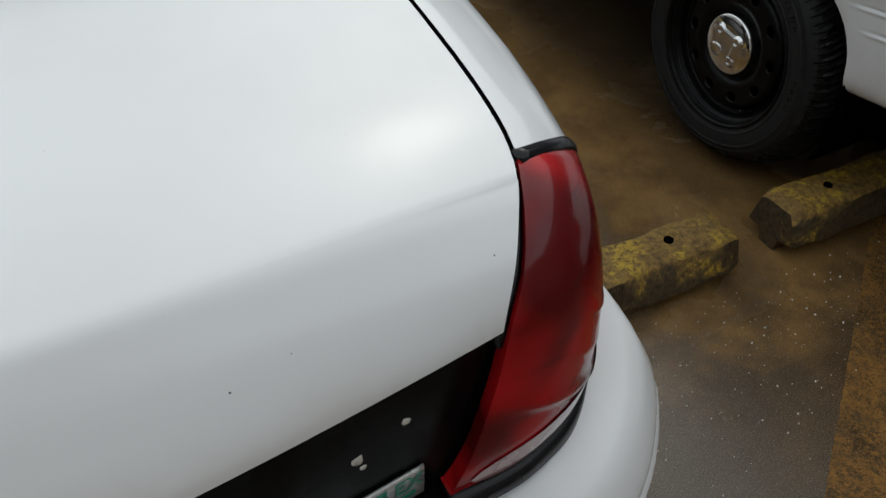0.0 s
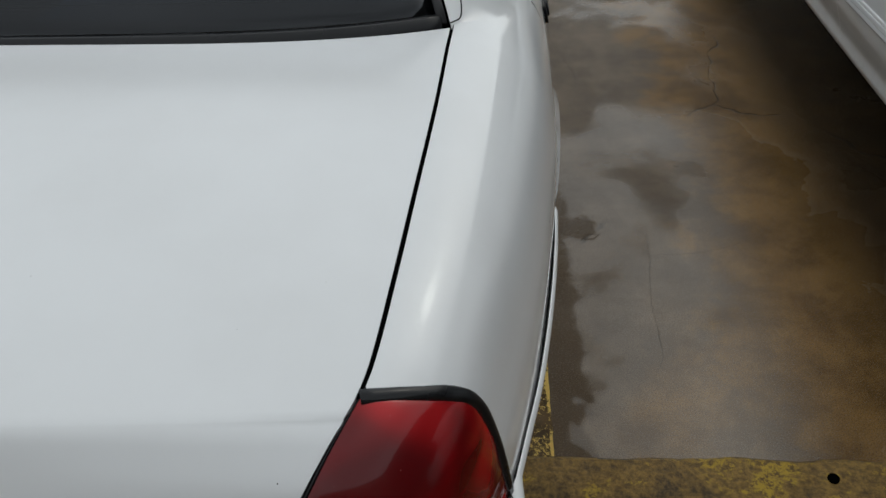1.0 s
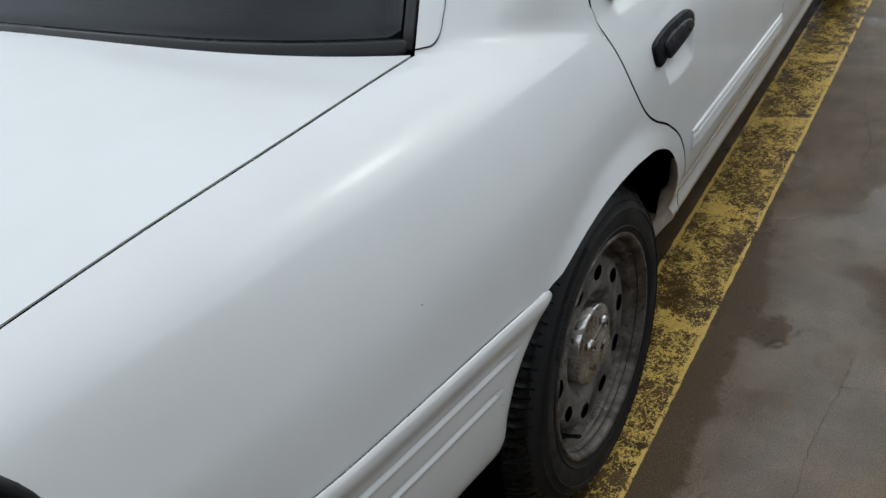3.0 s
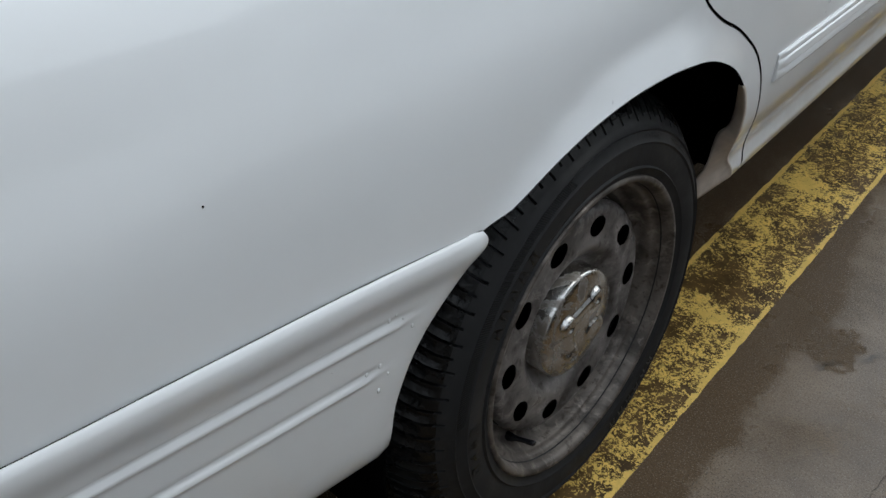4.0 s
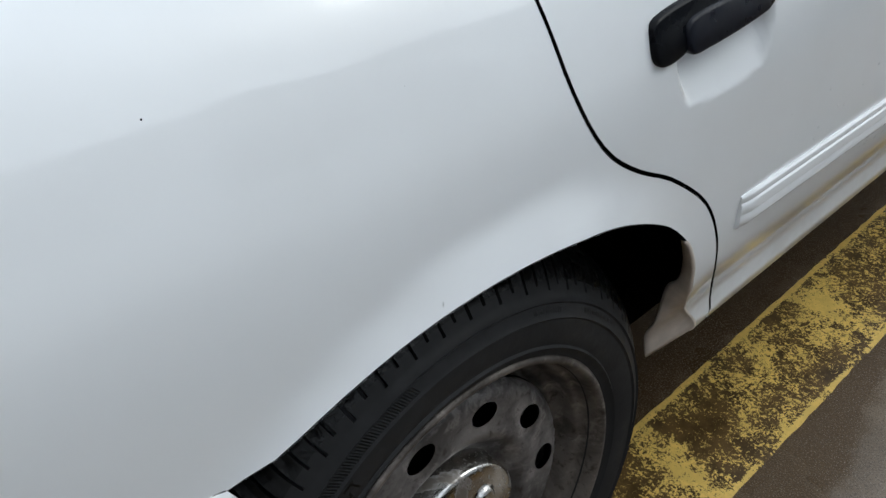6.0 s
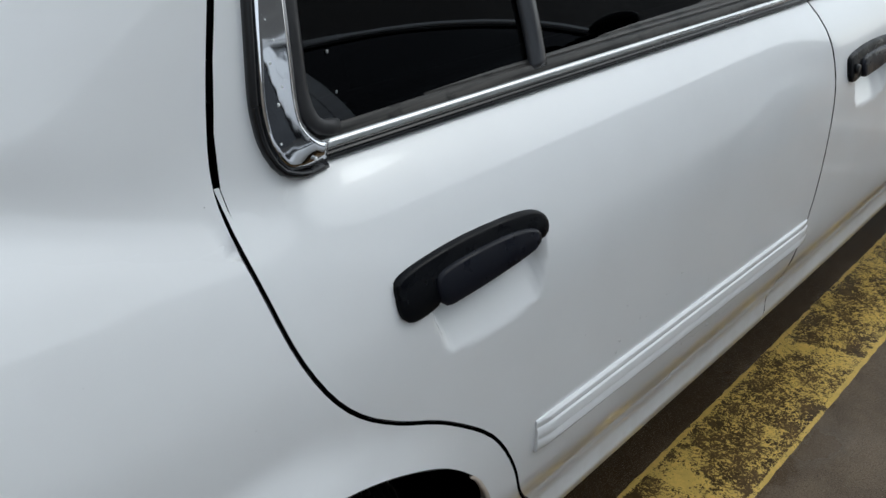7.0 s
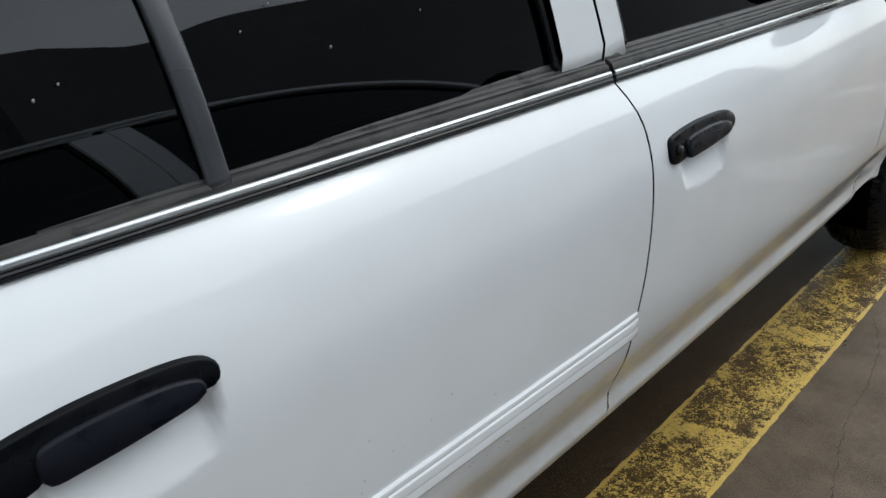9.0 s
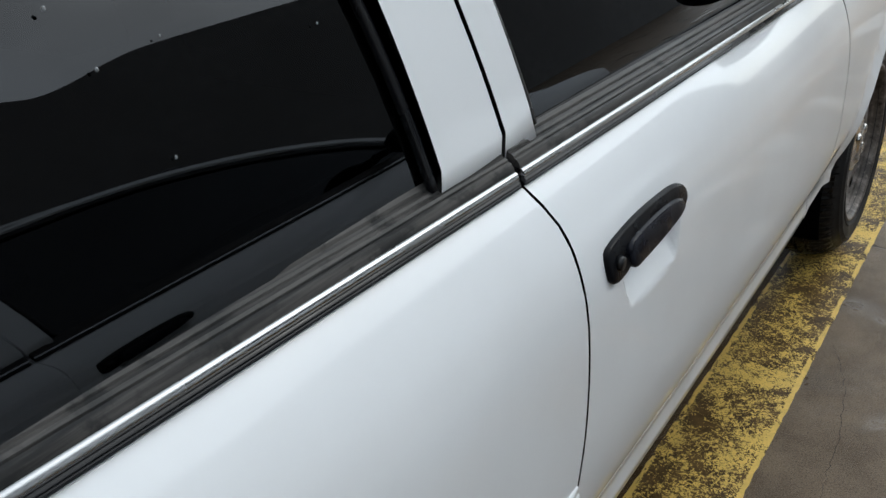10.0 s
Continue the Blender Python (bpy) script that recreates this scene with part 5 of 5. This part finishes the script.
        # turned-in flange at the front of the wheel opening, splashed with mud
        rim_y = sorted((side(y, q)[2], y) for y, q in curve_pts([p for p in ARCH if p[0] > 0.24], 0.005))
        inner = [(0.588, 0.978, 0.292), (0.56, 0.970, 0.312), (0.53, 0.963, 0.328), (0.500, 0.955, 0.335), (0.484, 0.941, 0.338), (0.455, 0.934, 0.340), (0.415, 0.929, 0.340), (0.385, 0.916, 0.342), (0.348, 0.918, 0.345)][::-1]
        rows = []
        for k in range(33):
            z0 = 0.590 - 0.236 * k / 32
            z1 = 0.588 - 0.240 * k / 32
            y0 = interp(z0, rim_y) - 0.002
            x0 = side_x(y0, z0) - 0.0004
            x1, y1 = interp(z1, [(z, x) for z, x, y in inner]), interp(z1, [(z, y) for z, x, y in inner])
            rows.append([(sgn * (x0 + 0.0011), y0 + 0.0055, z0), (sgn * (x0 + 0.0011), y0 + 0.001, z0)] + [(sgn * (x0 + (x1 - x0) * q), y0 + (y1 - y0) * q - 0.006 * math.sin(math.pi * q) * k / 32, z0 + (z1 - z0) * q) for q in (0, 0.1, 0.3, 0.55, 0.8, 1.0)])
        link("arch_flange", thick(grid_bm(rows), 0.002), DIRTY, quarter, "mud-splashed inner wheel arch flange")
        # wheels and wheel housings
        for cy in (0.0, WHEELBASE):
            w = wheel(car, sgn * 0.92, cy, sgn, steel, cap_mat, cap_label, (sgn < 0) == front_moulding)
            tagged(w, wheel_label)
            rows = []
            for x, r in ((0.925, 0.390), (0.90, 0.394), (0.60, 0.385), (0.55, 0.30)):
                rows.append([(sgn * x, cy + 0.02 + r * math.cos(radians(26 + 178 * i / 40)), 0.33 + 0.94 * r * math.sin(radians(26 + 178 * i / 40))) for i in range(41)])
            link("wheel_housing", thick(grid_bm(rows), 0.004), BLACK, car)
        # door mirror
        bm = bmesh.new()
        bmesh.ops.create_uvsphere(bm, u_segments=20, v_segments=12, radius=1)
        for v in bm.verts:
            v.co = Vector((sgn * 1.04 + v.co.x * 0.095, 2.16 + v.co.y * (0.055 if v.co.y > 0 else 0.02), 1.0 + v.co.z * 0.062))
        mir = link("door_mirror", bm, PLASTIC, car, "black door mirror")
        link("mirror_arm", block((min(sgn * 0.9, sgn * 0.98), 2.14, 0.965), (max(sgn * 0.9, sgn * 0.98), 2.20, 0.995)), PLASTIC, mir)
    # rear bumper in one cover, both sides
    right = bumper_rows()
    rows = right + [[(-x, y, z) for x, y, z in r] for r in right[-2::-1]]
    bump_ob = link("rear_bumper", thick(grid_bm(rows), 0.006), PAINT, car, "white painted wraparound rear bumper cover")
    sharp(bump_ob, 60)
    for sgn in (1, -1):
        top = [q for q in curve_pts(BUMP_PATH, 0.02) if q[1] > -0.925]
        link("joint_seal", sweep([(-0.0014, -0.002), (0.0, -0.002), (0.0, -0.0002), (-0.0014, -0.0002)], [((sgn * x, y, z), Vector((sgn, 0, 0)), Vector((0, 0, 1))) for x, y, z in top]), BLACK, bump_ob)
    # rear glass, its seal and heater lines
    def rglass(e, t):
        x0, x1 = 0.776, 0.60
        x = e * (x0 + (x1 - x0) * t)
        y0 = -0.318 + 0.088 * abs(e) ** 4 + 0.012
        y = y0 + (0.36 - y0 - 0.05 * e * e) * t
        z = 0.998 + 0.012 * (1 - e * e) + 0.40 * t - 0.05 * t * t + 0.02 * math.sin(math.pi * t)
        return Vector((x, y, z))
    rows = [[rglass(2 * i / 30 - 1, j / 16) for i in range(31)] for j in range(17)]
    rg = link("rear_window", thick(grid_bm(rows), 0.005), REAR_GLASS, car, "dark tinted rear window with heater lines")
    base = [rglass(2 * i / 60 - 1, 0.0) for i in range(61)]
    path = [(p, Vector((0, -0.8, -0.5)), Vector((0, -0.5, 0.86))) for p in base]
    link("window_seal", sweep([(-0.020, -0.004), (-0.019, 0.004), (-0.010, 0.007), (0.004, 0.006), (0.014, 0.001), (0.016, -0.008), (-0.01, -0.012)], path), SEALANT, rg, "black rubber window gasket")
    for sgn in (1, -1):
        ed = [rglass(sgn, j / 20) + Vector((0, 0, 0.001)) for j in range(21)]
        path = [(p, Vector((sgn, 0, 0)), Vector((0, -0.6, 0.8))) for p in ed]
        link("window_seal", sweep([(-0.007, 0.003), (-0.005, 0.005), (0.006, 0.005), (0.009, 0.0), (0.009, -0.01), (-0.007, -0.01)], path), RUBBER, rg)
    for k in range(9):
        t = 0.10 + 0.085 * k
        pts = [rglass((2 * i / 24 - 1) * 0.93, t) - Vector((0, 0.0, 0.006)) for i in range(25)]
        bm = grid_bm([pts, [p + Vector((0, 0.0012, 0.0008)) for p in pts]])
        link("heater_line", bm, LINE, rg)
    for sgn in (1, -1):
        edge_f = curve_pts([(0.092, 0.885), (0.094, 0.95), (0.101, 0.99), (0.115, 1.04), (0.144, 1.12), (0.197, 1.26), (0.258, 1.36), (0.30, 1.40)], 0.02)

        def on_sail(u, w, edge_f=edge_f, sgn=sgn):
            k = w * (len(edge_f) - 1)
            i = min(int(k), len(edge_f) - 2)
            y, z = (p + (q - p) * (k - i) for p, q in zip(edge_f[i], edge_f[i + 1]))
            a = rglass(1.0, -0.10 + 1.10 * w) + Vector((0.012, 0.004, 0.004))
            p = a.lerp(Vector(pillar(y, z)), u) + Vector((0.030, -0.004, 0.012)) * (4 * u * (1 - u)) * 0.9
            return Vector((sgn * p.x, p.y, p.z))
        # the pillar's face with a soft hollow where it runs out into the shoulder
        columns = []
        for i in range(25):
            u = i / 24
            w1 = 0.07 + 0.24 * u * (1 - 0.55 * u)
            top = on_sail(u, w1)
            s0 = 1.105 - 0.20 * u ** 0.7
            yq = min(0.0925, top.y + (0.02 - 0.05 * (1 - u)))
            foot = Vector(side(yq, s0))
            rise = (Vector(side(yq, s0 + 0.02)) - foot).normalized()
            foot.x *= sgn
            rise.x *= sgn
            fall = (top - on_sail(u, w1 + 0.03)).normalized()
            d = (top - foot).length * 0.45
            b1, b2 = foot + rise * d, top + fall * d
            col = [foot - rise * 0.01 - Vector((sgn * 0.0015, 0, 0.0005))]
            for j in range(13):
                t = j / 12
                col.append(foot * (1 - t) ** 3 + b1 * 3 * t * (1 - t) ** 2 + b2 * 3 * t * t * (1 - t) + top * t ** 3)
            col += [on_sail(u, w1 + (1 - w1) * j / 20) for j in range(1, 21)]
            columns.append(col)
        sail = link("roof_pillar", grid_bm(columns), PAINT, car, "white painted roof pillar")
        # narrow cover beside the rear window, with a rounded foot and a dark joint round it
        outline = [(0.0, 0.085)] + [(0.105 - 0.05 * (1 - math.cos(a)), 0.135 - 0.05 * math.sin(a)) for a in np.linspace(math.pi / 2, 0, 7)] + [(0.112 - 0.01 * k, 0.16 + 0.1 * k) for k in range(9)]
        lift = Vector((sgn * 0.0012, -0.001, 0.0012))
        link("cover_joint", sweep([(-0.0011, -0.002), (-0.0011, 0.0012), (0.0011, 0.0012), (0.0011, -0.002)], [(on_sail(u, w) + lift * 0.3, Vector((sgn * 0.7, -0.3, 0.2)) if w > 0.1 else Vector((sgn * 0.5, 0.1, -0.7)), Vector((sgn * 0.6, -0.5, 0.6))) for u, w in outline]), BLACK, sail)
    # roof, windscreen, bonnet, nose
    def roof(e, t):
        y = 0.30 + 1.50 * t
        return Vector((e * (0.775 - 0.02 * t), y + 0.05 * (1 - e * e) * (2 * t - 1), 1.385 + 0.055 * (1 - abs(e) ** 2.4) * (1 - 0.5 * (2 * t - 1) ** 2) + 0.012 * (1 - (2 * t - 1) ** 2) - abs(e) ** 5 * interp(y, [(1.15, 0.0), (1.3, 0.006), (1.49, 0.028), (1.675, 0.066), (1.8, 0.108)])))
    link("roof", thick(grid_bm([[roof(2 * i / 30 - 1, j / 24) for i in range(31)] for j in range(25)]), 0.02), PAINT, car, "white painted roof")
    def wscreen(e, t):
        x = e * (0.74 + 0.06 * t)
        return Vector((x, 1.80 + 0.62 * t + 0.08 * (1 - e * e), 1.405 + 0.02 * (1 - e * e) - 0.42 * t - abs(e) ** 5 * (0.125 - 0.05 * t)))
    link("windscreen", thick(grid_bm([[wscreen(2 * i / 20 - 1, j / 10) for i in range(21)] for j in range(11)]), 0.006), REAR_GLASS, car)
    def hood(e, t):
        y = 2.44 + 1.16 * t - 0.06 * e * e * t
        xm = interp(y, [(2.4, 0.86), (2.9, 0.855), (3.3, 0.81), (3.6, 0.70)])
        return Vector((e * xm, y, 0.965 - 0.115 * t - 0.05 * t ** 3 + 0.03 * (1 - e * e) - 0.03 * abs(e) ** 6))
    link("bonnet", thick(grid_bm([[hood(2 * i / 30 - 1, j / 24) for i in range(31)] for j in range(25)]), 0.015), PAINT, car, "white painted bonnet")
    rows = []
    for j in range(13):
        t = j / 12
        rows.append([(0.90 * math.sin(a) * (1 - 0.06 * t * t), 3.28 + 0.46 * math.cos(a) ** 0.7 * (1 - 0.12 * (2 * t - 0.9) ** 2), 0.66 - 0.36 * t) for a in np.linspace(-math.pi / 2 + 0.001, math.pi / 2 - 0.001, 41)])
    link("front_bumper", thick(grid_bm(rows), 0.01), PAINT, car, "white painted front bumper")
    link("grille", block((-0.42, 3.52, 0.66), (0.42, 3.62, 0.80), 0.02), TRIM_BLACK, car)
    for sgn in (1, -1):
        a, b = sorted((sgn * 0.44, sgn * 0.80))
        link("headlamp", block((a, 3.42, 0.66), (b, 3.58, 0.80), 0.03), DULL_CHROME, car)
    # dark inner body that closes the gaps, floor and seats
    rows = []
    for y in np.linspace(-1.07, 3.5, 60):
        tz = 0.93 if y < -0.2 else (0.90 if y < 2.4 else 0.80)
        w = interp(y, PLAN) - 0.055
        in_arch = min(abs(y - 0.02), abs(y - WHEELBASE)) < 0.43
        lo = 0.72 if in_arch else 0.33
        wl_ = w if not in_arch else w - 0.01
        rows.append([(-wl_ + 0.02, y, lo), (-w, y, max(lo + 0.01, 0.55)), (-w + 0.01, y, 0.80), (-w + 0.10, y, tz), (w - 0.10, y, tz), (w - 0.01, y, 0.80), (w, y, max(lo + 0.01, 0.55)), (wl_ - 0.02, y, lo)])
    bm = grid_bm(rows, True)
    bm.verts.ensure_lookup_table()
    bm.faces.new(bm.verts[:10])
    bm.faces.new(list(bm.verts)[-10:])
    link("inner_body", bm, BLACK, car)
    link("floor_pan", block((-0.80, -1.0, 0.24), (0.80, 3.4, 0.34), 0.02), BLACK, car)
    for x in (-0.42, 0.42):
        for y, nm in ((0.40, "rear_seat"), (1.45, "front_seat")):
            bm = block((x - 0.25, y - 0.09, 0.86), (x + 0.25, y + 0.07, 1.16), 0.05, 3)
            for v in bm.verts:
                v.co.y -= 0.22 * (v.co.z - 0.86)
            st = link(nm, bm, SEAT, car, "charcoal cloth seat")
            if nm == "front_seat":
                bm = block((x - 0.13, y - 0.16, 1.18), (x + 0.13, y - 0.08, 1.34), 0.03, 3)
                link("head_restraint", bm, SEAT, st)
    link("parcel_shelf", block((-0.74, -0.22, 0.955), (0.74, 0.26, 0.975), 0.005), SEAT, car)
    return car


car = sedan("white_sedan", "white sedan with dusty grey steel wheels, backed to a wheel stop", "parked cars", STEEL, DULL_CHROME,
            "dusty grey steel wheel with worn tyre", "scuffed chrome hub cap", False, True)
other = sedan("white_sedan", "white sedan with black steel wheels and ribbed door mouldings", "parked cars", STEEL_BLACK, CHROME,
              "black painted steel wheel", "polished chrome hub cap", True, False)
other.matrix_basis = pose(2.915, -0.08, 0, 0, 0, 0)


def small_marks(parent, name, spots, mat, size, sx=1.0, lift=0.0006, label=""):
    """Small flat marks or drops on the car's skin, each a flattened bead."""
    for k, (x, y, z) in enumerate(spots):
        bm = bmesh.new()
        r = size * (0.7 + 0.6 * ((k * 37) % 10) / 10)
        bmesh.ops.create_icosphere(bm, subdivisions=2, radius=1)
        for v in bm.verts:
            v.co = Vector((x + lift + v.co.x * r * sx, y + v.co.y * r, z + v.co.z * r * 1.25))
        link(name, bm, mat, parent, label)


def on_side(pts):
    return [(side(y, s_of_z(y, z))[0], y, z) for y, z in pts]


def part_of(owner, name):
    return next(o for o in owner.children_recursive if o.name.split(".")[0] == name and (o.data is None or max(v.co.x for v in o.data.vertices) > 0.5))


small_marks(part_of(car, "quarter_panel"), "paint_chip", on_side([(-0.217, 0.906), (-0.50, 0.804), (-0.092, 0.941)]), BLACK, 0.0009, 0.25)
small_marks(part_of(car, "quarter_panel"), "paint_chip", [(x + 0.0004, y, z + dz) for x, y, z in on_side([(-0.056, 0.711)]) for dz in (-0.0022, 0.0, 0.0022)], BLACK, 0.0005, 0.3)
small_marks(part_of(car, "rear_bumper"), "paint_chip", [(0.9585, -0.396, 0.569)], BLACK, 0.0011, 0.4, 0.0)
small_marks(part_of(car, "rear_bumper"), "water_drop", [(0.961 - 0.03 * max(0, 0.60 - z), y, z) for y, z in ((-0.332, 0.618), (-0.363, 0.614), (-0.354, 0.615), (-0.346, 0.605), (-0.38, 0.570), (-0.397, 0.572), (-0.371, 0.553), (-0.385, 0.541), (-0.335, 0.588))], DROP, 0.0019, 0.3, 0.0)
wet = random.Random(21)
door_drops = [(0.72 + 0.012 * k + wet.uniform(-0.006, 0.006), 0.528 - 0.0005 * k + wet.uniform(-0.005, 0.004)) for k in range(16)] + [(0.664, 0.639), (0.558, 0.621), (0.552, 0.607), (0.602, 0.633), (0.618, 0.628), (0.70, 0.655), (0.57, 0.665), (0.78, 0.612)]
small_marks(part_of(car, "rear_door"), "water_drop", on_side(door_drops), DROP, 0.0015, 0.35)
small_marks(part_of(car, "trunk_lid"), "paint_chip", [(x, y, deck(x, -1.03) - 0.75 * (-1.05 - y)) for x, y in ((0.484, -1.101), (0.435, -1.111), (0.663, -1.081))], BLACK, 0.0007, 1.0, 0.0)
small_marks(part_of(car, "door_glass"), "water_drop", [(glass_x(y, z) - 0.009, y, z) for y, z in ((0.825, 1.137), (0.774, 1.129), (0.80, 1.067), (0.96, 1.115), (0.76, 1.167), (0.56, 1.08), (0.60, 1.10), (0.66, 1.05))], DROP_DIM, 0.0013, 0.5, 0.0)
small_marks(part_of(car, "quarter_glass"), "water_drop", [(glass_x(y, z) - 0.009, y, z) for y, z in ((0.227, 1.074), (0.358, 1.06), (0.381, 1.068), (0.295, 1.073), (0.23, 1.022), (0.23, 0.99))], DROP_DIM, 0.0013, 0.5, 0.0)
small_marks(part_of(car, "chrome_frame"), "water_drop", [(glass_x(y, z) + 0.012, y, z) for y, z in ((0.166, 1.06), (0.175, 1.08), (0.160, 1.03), (0.168, 1.045), (0.158, 1.0), (0.165, 1.012), (0.152, 0.972), (0.18, 0.953), (0.182, 1.098))], DROP, 0.0013, 0.6, 0.0)


# pale dried spots on the black rear panel
panel = next(o for o in car.children_recursive if o.name.split(".")[0] == "rear_panel")
for k, (x, z, r) in enumerate(((0.519, 0.818, 0.0055), (0.566, 0.834, 0.004), (0.523, 0.806, 0.003))):
    bm = bmesh.new()
    bmesh.ops.create_icosphere(bm, subdivisions=2, radius=1)
    e = x / 0.66
    for v in bm.verts:
        n3 = noise.noise(v.co * 1.7 + Vector((k * 5.0, 0, 0)))
        v.co = Vector((x + v.co.x * r * (1 + 0.5 * n3), -1.0995 - 0.052 * (1 - e * e) + v.co.y * 0.0012 - 0.012 * (0.905 - z) / 0.23, z + v.co.z * r * (1 + 0.6 * n3)))
    link("dried_spot", bm, STONE, panel, "pale dried spot")


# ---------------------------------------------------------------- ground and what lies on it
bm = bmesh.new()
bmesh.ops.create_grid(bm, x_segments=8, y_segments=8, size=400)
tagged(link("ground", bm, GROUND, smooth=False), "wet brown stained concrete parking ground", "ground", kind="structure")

ground = bpy.data.objects["ground"]


def crack(pts, width, seed):
    """A hairline crack: a thin dark ragged ribbon just over the slab."""
    rnd = random.Random(seed)
    rows = []
    for x, y in curve_pts(pts, 0.012):
        x, y = x + rnd.uniform(-0.004, 0.004), y + rnd.uniform(-0.003, 0.003)
        w = width * rnd.uniform(0.3, 1.2)
        rows.append([(x - w, y, 0.0008), (x, y, 0.0011), (x + w, y, 0.0008)])
    link("crack", grid_bm(rows), CRACK, ground, smooth=False)


crack([(1.03, 2.43), (1.088, 2.276), (1.118, 2.087), (1.127, 1.935), (1.151, 1.785), (1.201, 1.558), (1.19, 1.40)], 0.0008, 1)
crack([(1.33, 0.52), (1.321, 0.411), (1.299, 0.223), (1.297, 0.027), (1.27, -0.05)], 0.0004, 2)
crack([(1.321, 0.411), (1.382, 0.42), (1.464, 0.425), (1.60, 0.47)], 0.0004, 3)


def strip(name, a, b, width, mat, label, group=""):
    """A painted line from a to b with ragged edges, a few millimetres thick."""
    rnd = random.Random(name + str(a))
    a, b = Vector((*a, 0)), Vector((*b, 0))
    t = (b - a).normalized()
    s = Vector((t.y, -t.x, 0))
    n = int((b - a).length / 0.02)
    rows = []
    for i in range(n + 1):
        p = a + (b - a) * i / n
        l, r = (-width / 2 + rnd.uniform(-0.0015, 0.0015)), (width / 2 + rnd.uniform(-0.0015, 0.0015))
        rows.append([p + s * l, p + s * (l + 0.004) + Vector((0, 0, 0.0022)), p + Vector((0, 0, 0.0026)), p + s * (r - 0.004) + Vector((0, 0, 0.0022)), p + s * r])
    return tagged(link(name, grid_bm(rows), mat), label, "road marking", group, "structure")


strip("painted_line", (0.900, -0.335), (0.905, 5.4), 0.200, YELLOW, "worn yellow painted parking line under the car's tyres", "parking lines")
strip("painted_line", (3.83, -0.335), (3.83, 5.4), 0.200, YELLOW, "worn yellow painted parking line", "parking lines")
strip("painted_line", (1.28, -1.30), (2.55, -0.36), 0.16, OLD_YELLOW, "faded orange painted line across the aisle", "parking lines")


def wheel_stop(x0, x1, y, label, seed):
    """A precast wheel stop: chamfered bar with chipped ends, pin holes in its top."""
    rnd = random.Random(seed)
    prof = [(-0.026, 0.0), (-0.032, 0.040), (-0.083, 0.045), (-0.060, 0.118), (-0.045, 0.128), (0.045, 0.128), (0.060, 0.116), (0.081, 0.045), (0.032, 0.040), (0.026, 0.0)]
    n = 90
    rows = []
    for i in range(n + 1):
        x = x0 + (x1 - x0) * i / n
        end = min(i, n - i)
        k = 1.0 - (0.10 if end == 0 else 0.03 if end == 1 else 0)
        row = []
        for a, b in prof:
            j = Vector((x * 9, a * 40, b * 40 + seed))
            ch = noise.noise(j) * 0.006 + noise.noise(j * 3) * 0.003
            if end < 3:
                ch *= 2.0
            row.append((x + ch * (1 if end < 2 else 0.2), y + a * k + ch * 0.8, max(0.0, b * k + (ch if b > 0.02 else 0))))
        rows.append(row)
    bm = grid_bm(rows)
    bm.verts.ensure_lookup_table()
    bm.faces.new(bm.verts[:10])
    bm.faces.new(list(bm.verts)[-10:])
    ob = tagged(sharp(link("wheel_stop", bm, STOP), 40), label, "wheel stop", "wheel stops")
    for hx in (x0 + 0.165, x1 - 0.165):
        b2 = bmesh.new()
        bmesh.ops.create_cone(b2, cap_ends=True, segments=16, radius1=0.011, radius2=0.012, depth=0.012, matrix=Matrix.Translation((hx, y + 0.004, 0.1245)))
        link("pin_hole", b2, BLACK, ob)
    return ob


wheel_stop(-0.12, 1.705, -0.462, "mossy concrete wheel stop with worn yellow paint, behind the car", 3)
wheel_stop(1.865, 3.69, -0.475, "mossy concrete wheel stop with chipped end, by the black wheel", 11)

# loose grit round the wheel stops
rnd = random.Random(5)
bm = bmesh.new()
for _ in range(700):
    x, y = rnd.uniform(0.9, 2.9), rnd.gauss(-0.72, 0.16)
    if y > -0.57:
        y = -0.57 - abs(y + 0.57)
    s = rnd.choice((0.0008, 0.001, 0.0012, 0.0015, 0.002, 0.003))
    m = Matrix.Translation((x, y, s * 0.4)) @ Euler((rnd.random() * 6, rnd.random() * 6, rnd.random() * 6)).to_matrix().to_4x4() @ Matrix.Diagonal((s, s * rnd.uniform(0.6, 1), s * rnd.uniform(0.5, 0.9), 1))
    bmesh.ops.create_icosphere(bm, subdivisions=1, radius=1, matrix=m)
tagged(link("loose_grit", bm, STONE, smooth=False), "pale loose grit and stone chips on the concrete", "gravel", kind="stuff")

# a dark building across the lot closes the place; the wall behind the row is added
bm = bmesh.new()
end_wall = [(5.0, 0.0), (5.0, 8.2)] + [tuple(map(float, p)) for p in curve_pts([(6.2, 8.1), (7.0, 7.75), (7.7, 7.50), (8.5, 7.66), (9.4, 7.98), (10.4, 8.14), (13.0, 8.15)], 0.15)] + [(30.0, 8.1), (30.0, 0.0)]
near = [bm.verts.new((13.0, y, z)) for y, z in end_wall]
far = [bm.verts.new((19.0, y, z)) for y, z in end_wall]
bm.faces.new(near)
bm.faces.new(far[::-1])
for i in range(len(near)):
    k = (i + 1) % len(near)
    bm.faces.new((near[i], near[k], far[k], far[i]))
tagged(link("backdrop_building", bm, WALL, smooth=False), "long grey clad building across the lot", "building", kind="structure")
bm = block((13.4, -16.0, 0.0), (18.0, 5.0, 7.7), 0.0)
tagged(link("backdrop_wing", bm, WALL, smooth=False), "lower grey wing of the building", "building", kind="structure")
bm = block((-14.0, -7.3, 0.0), (14.0, -7.0, 5.6), 0.0)
tagged(link("wall_south", bm, ADDED_WALL, smooth=False), "unseen plain rendered wall added behind the parked row to shape light", "wall", kind="structure")
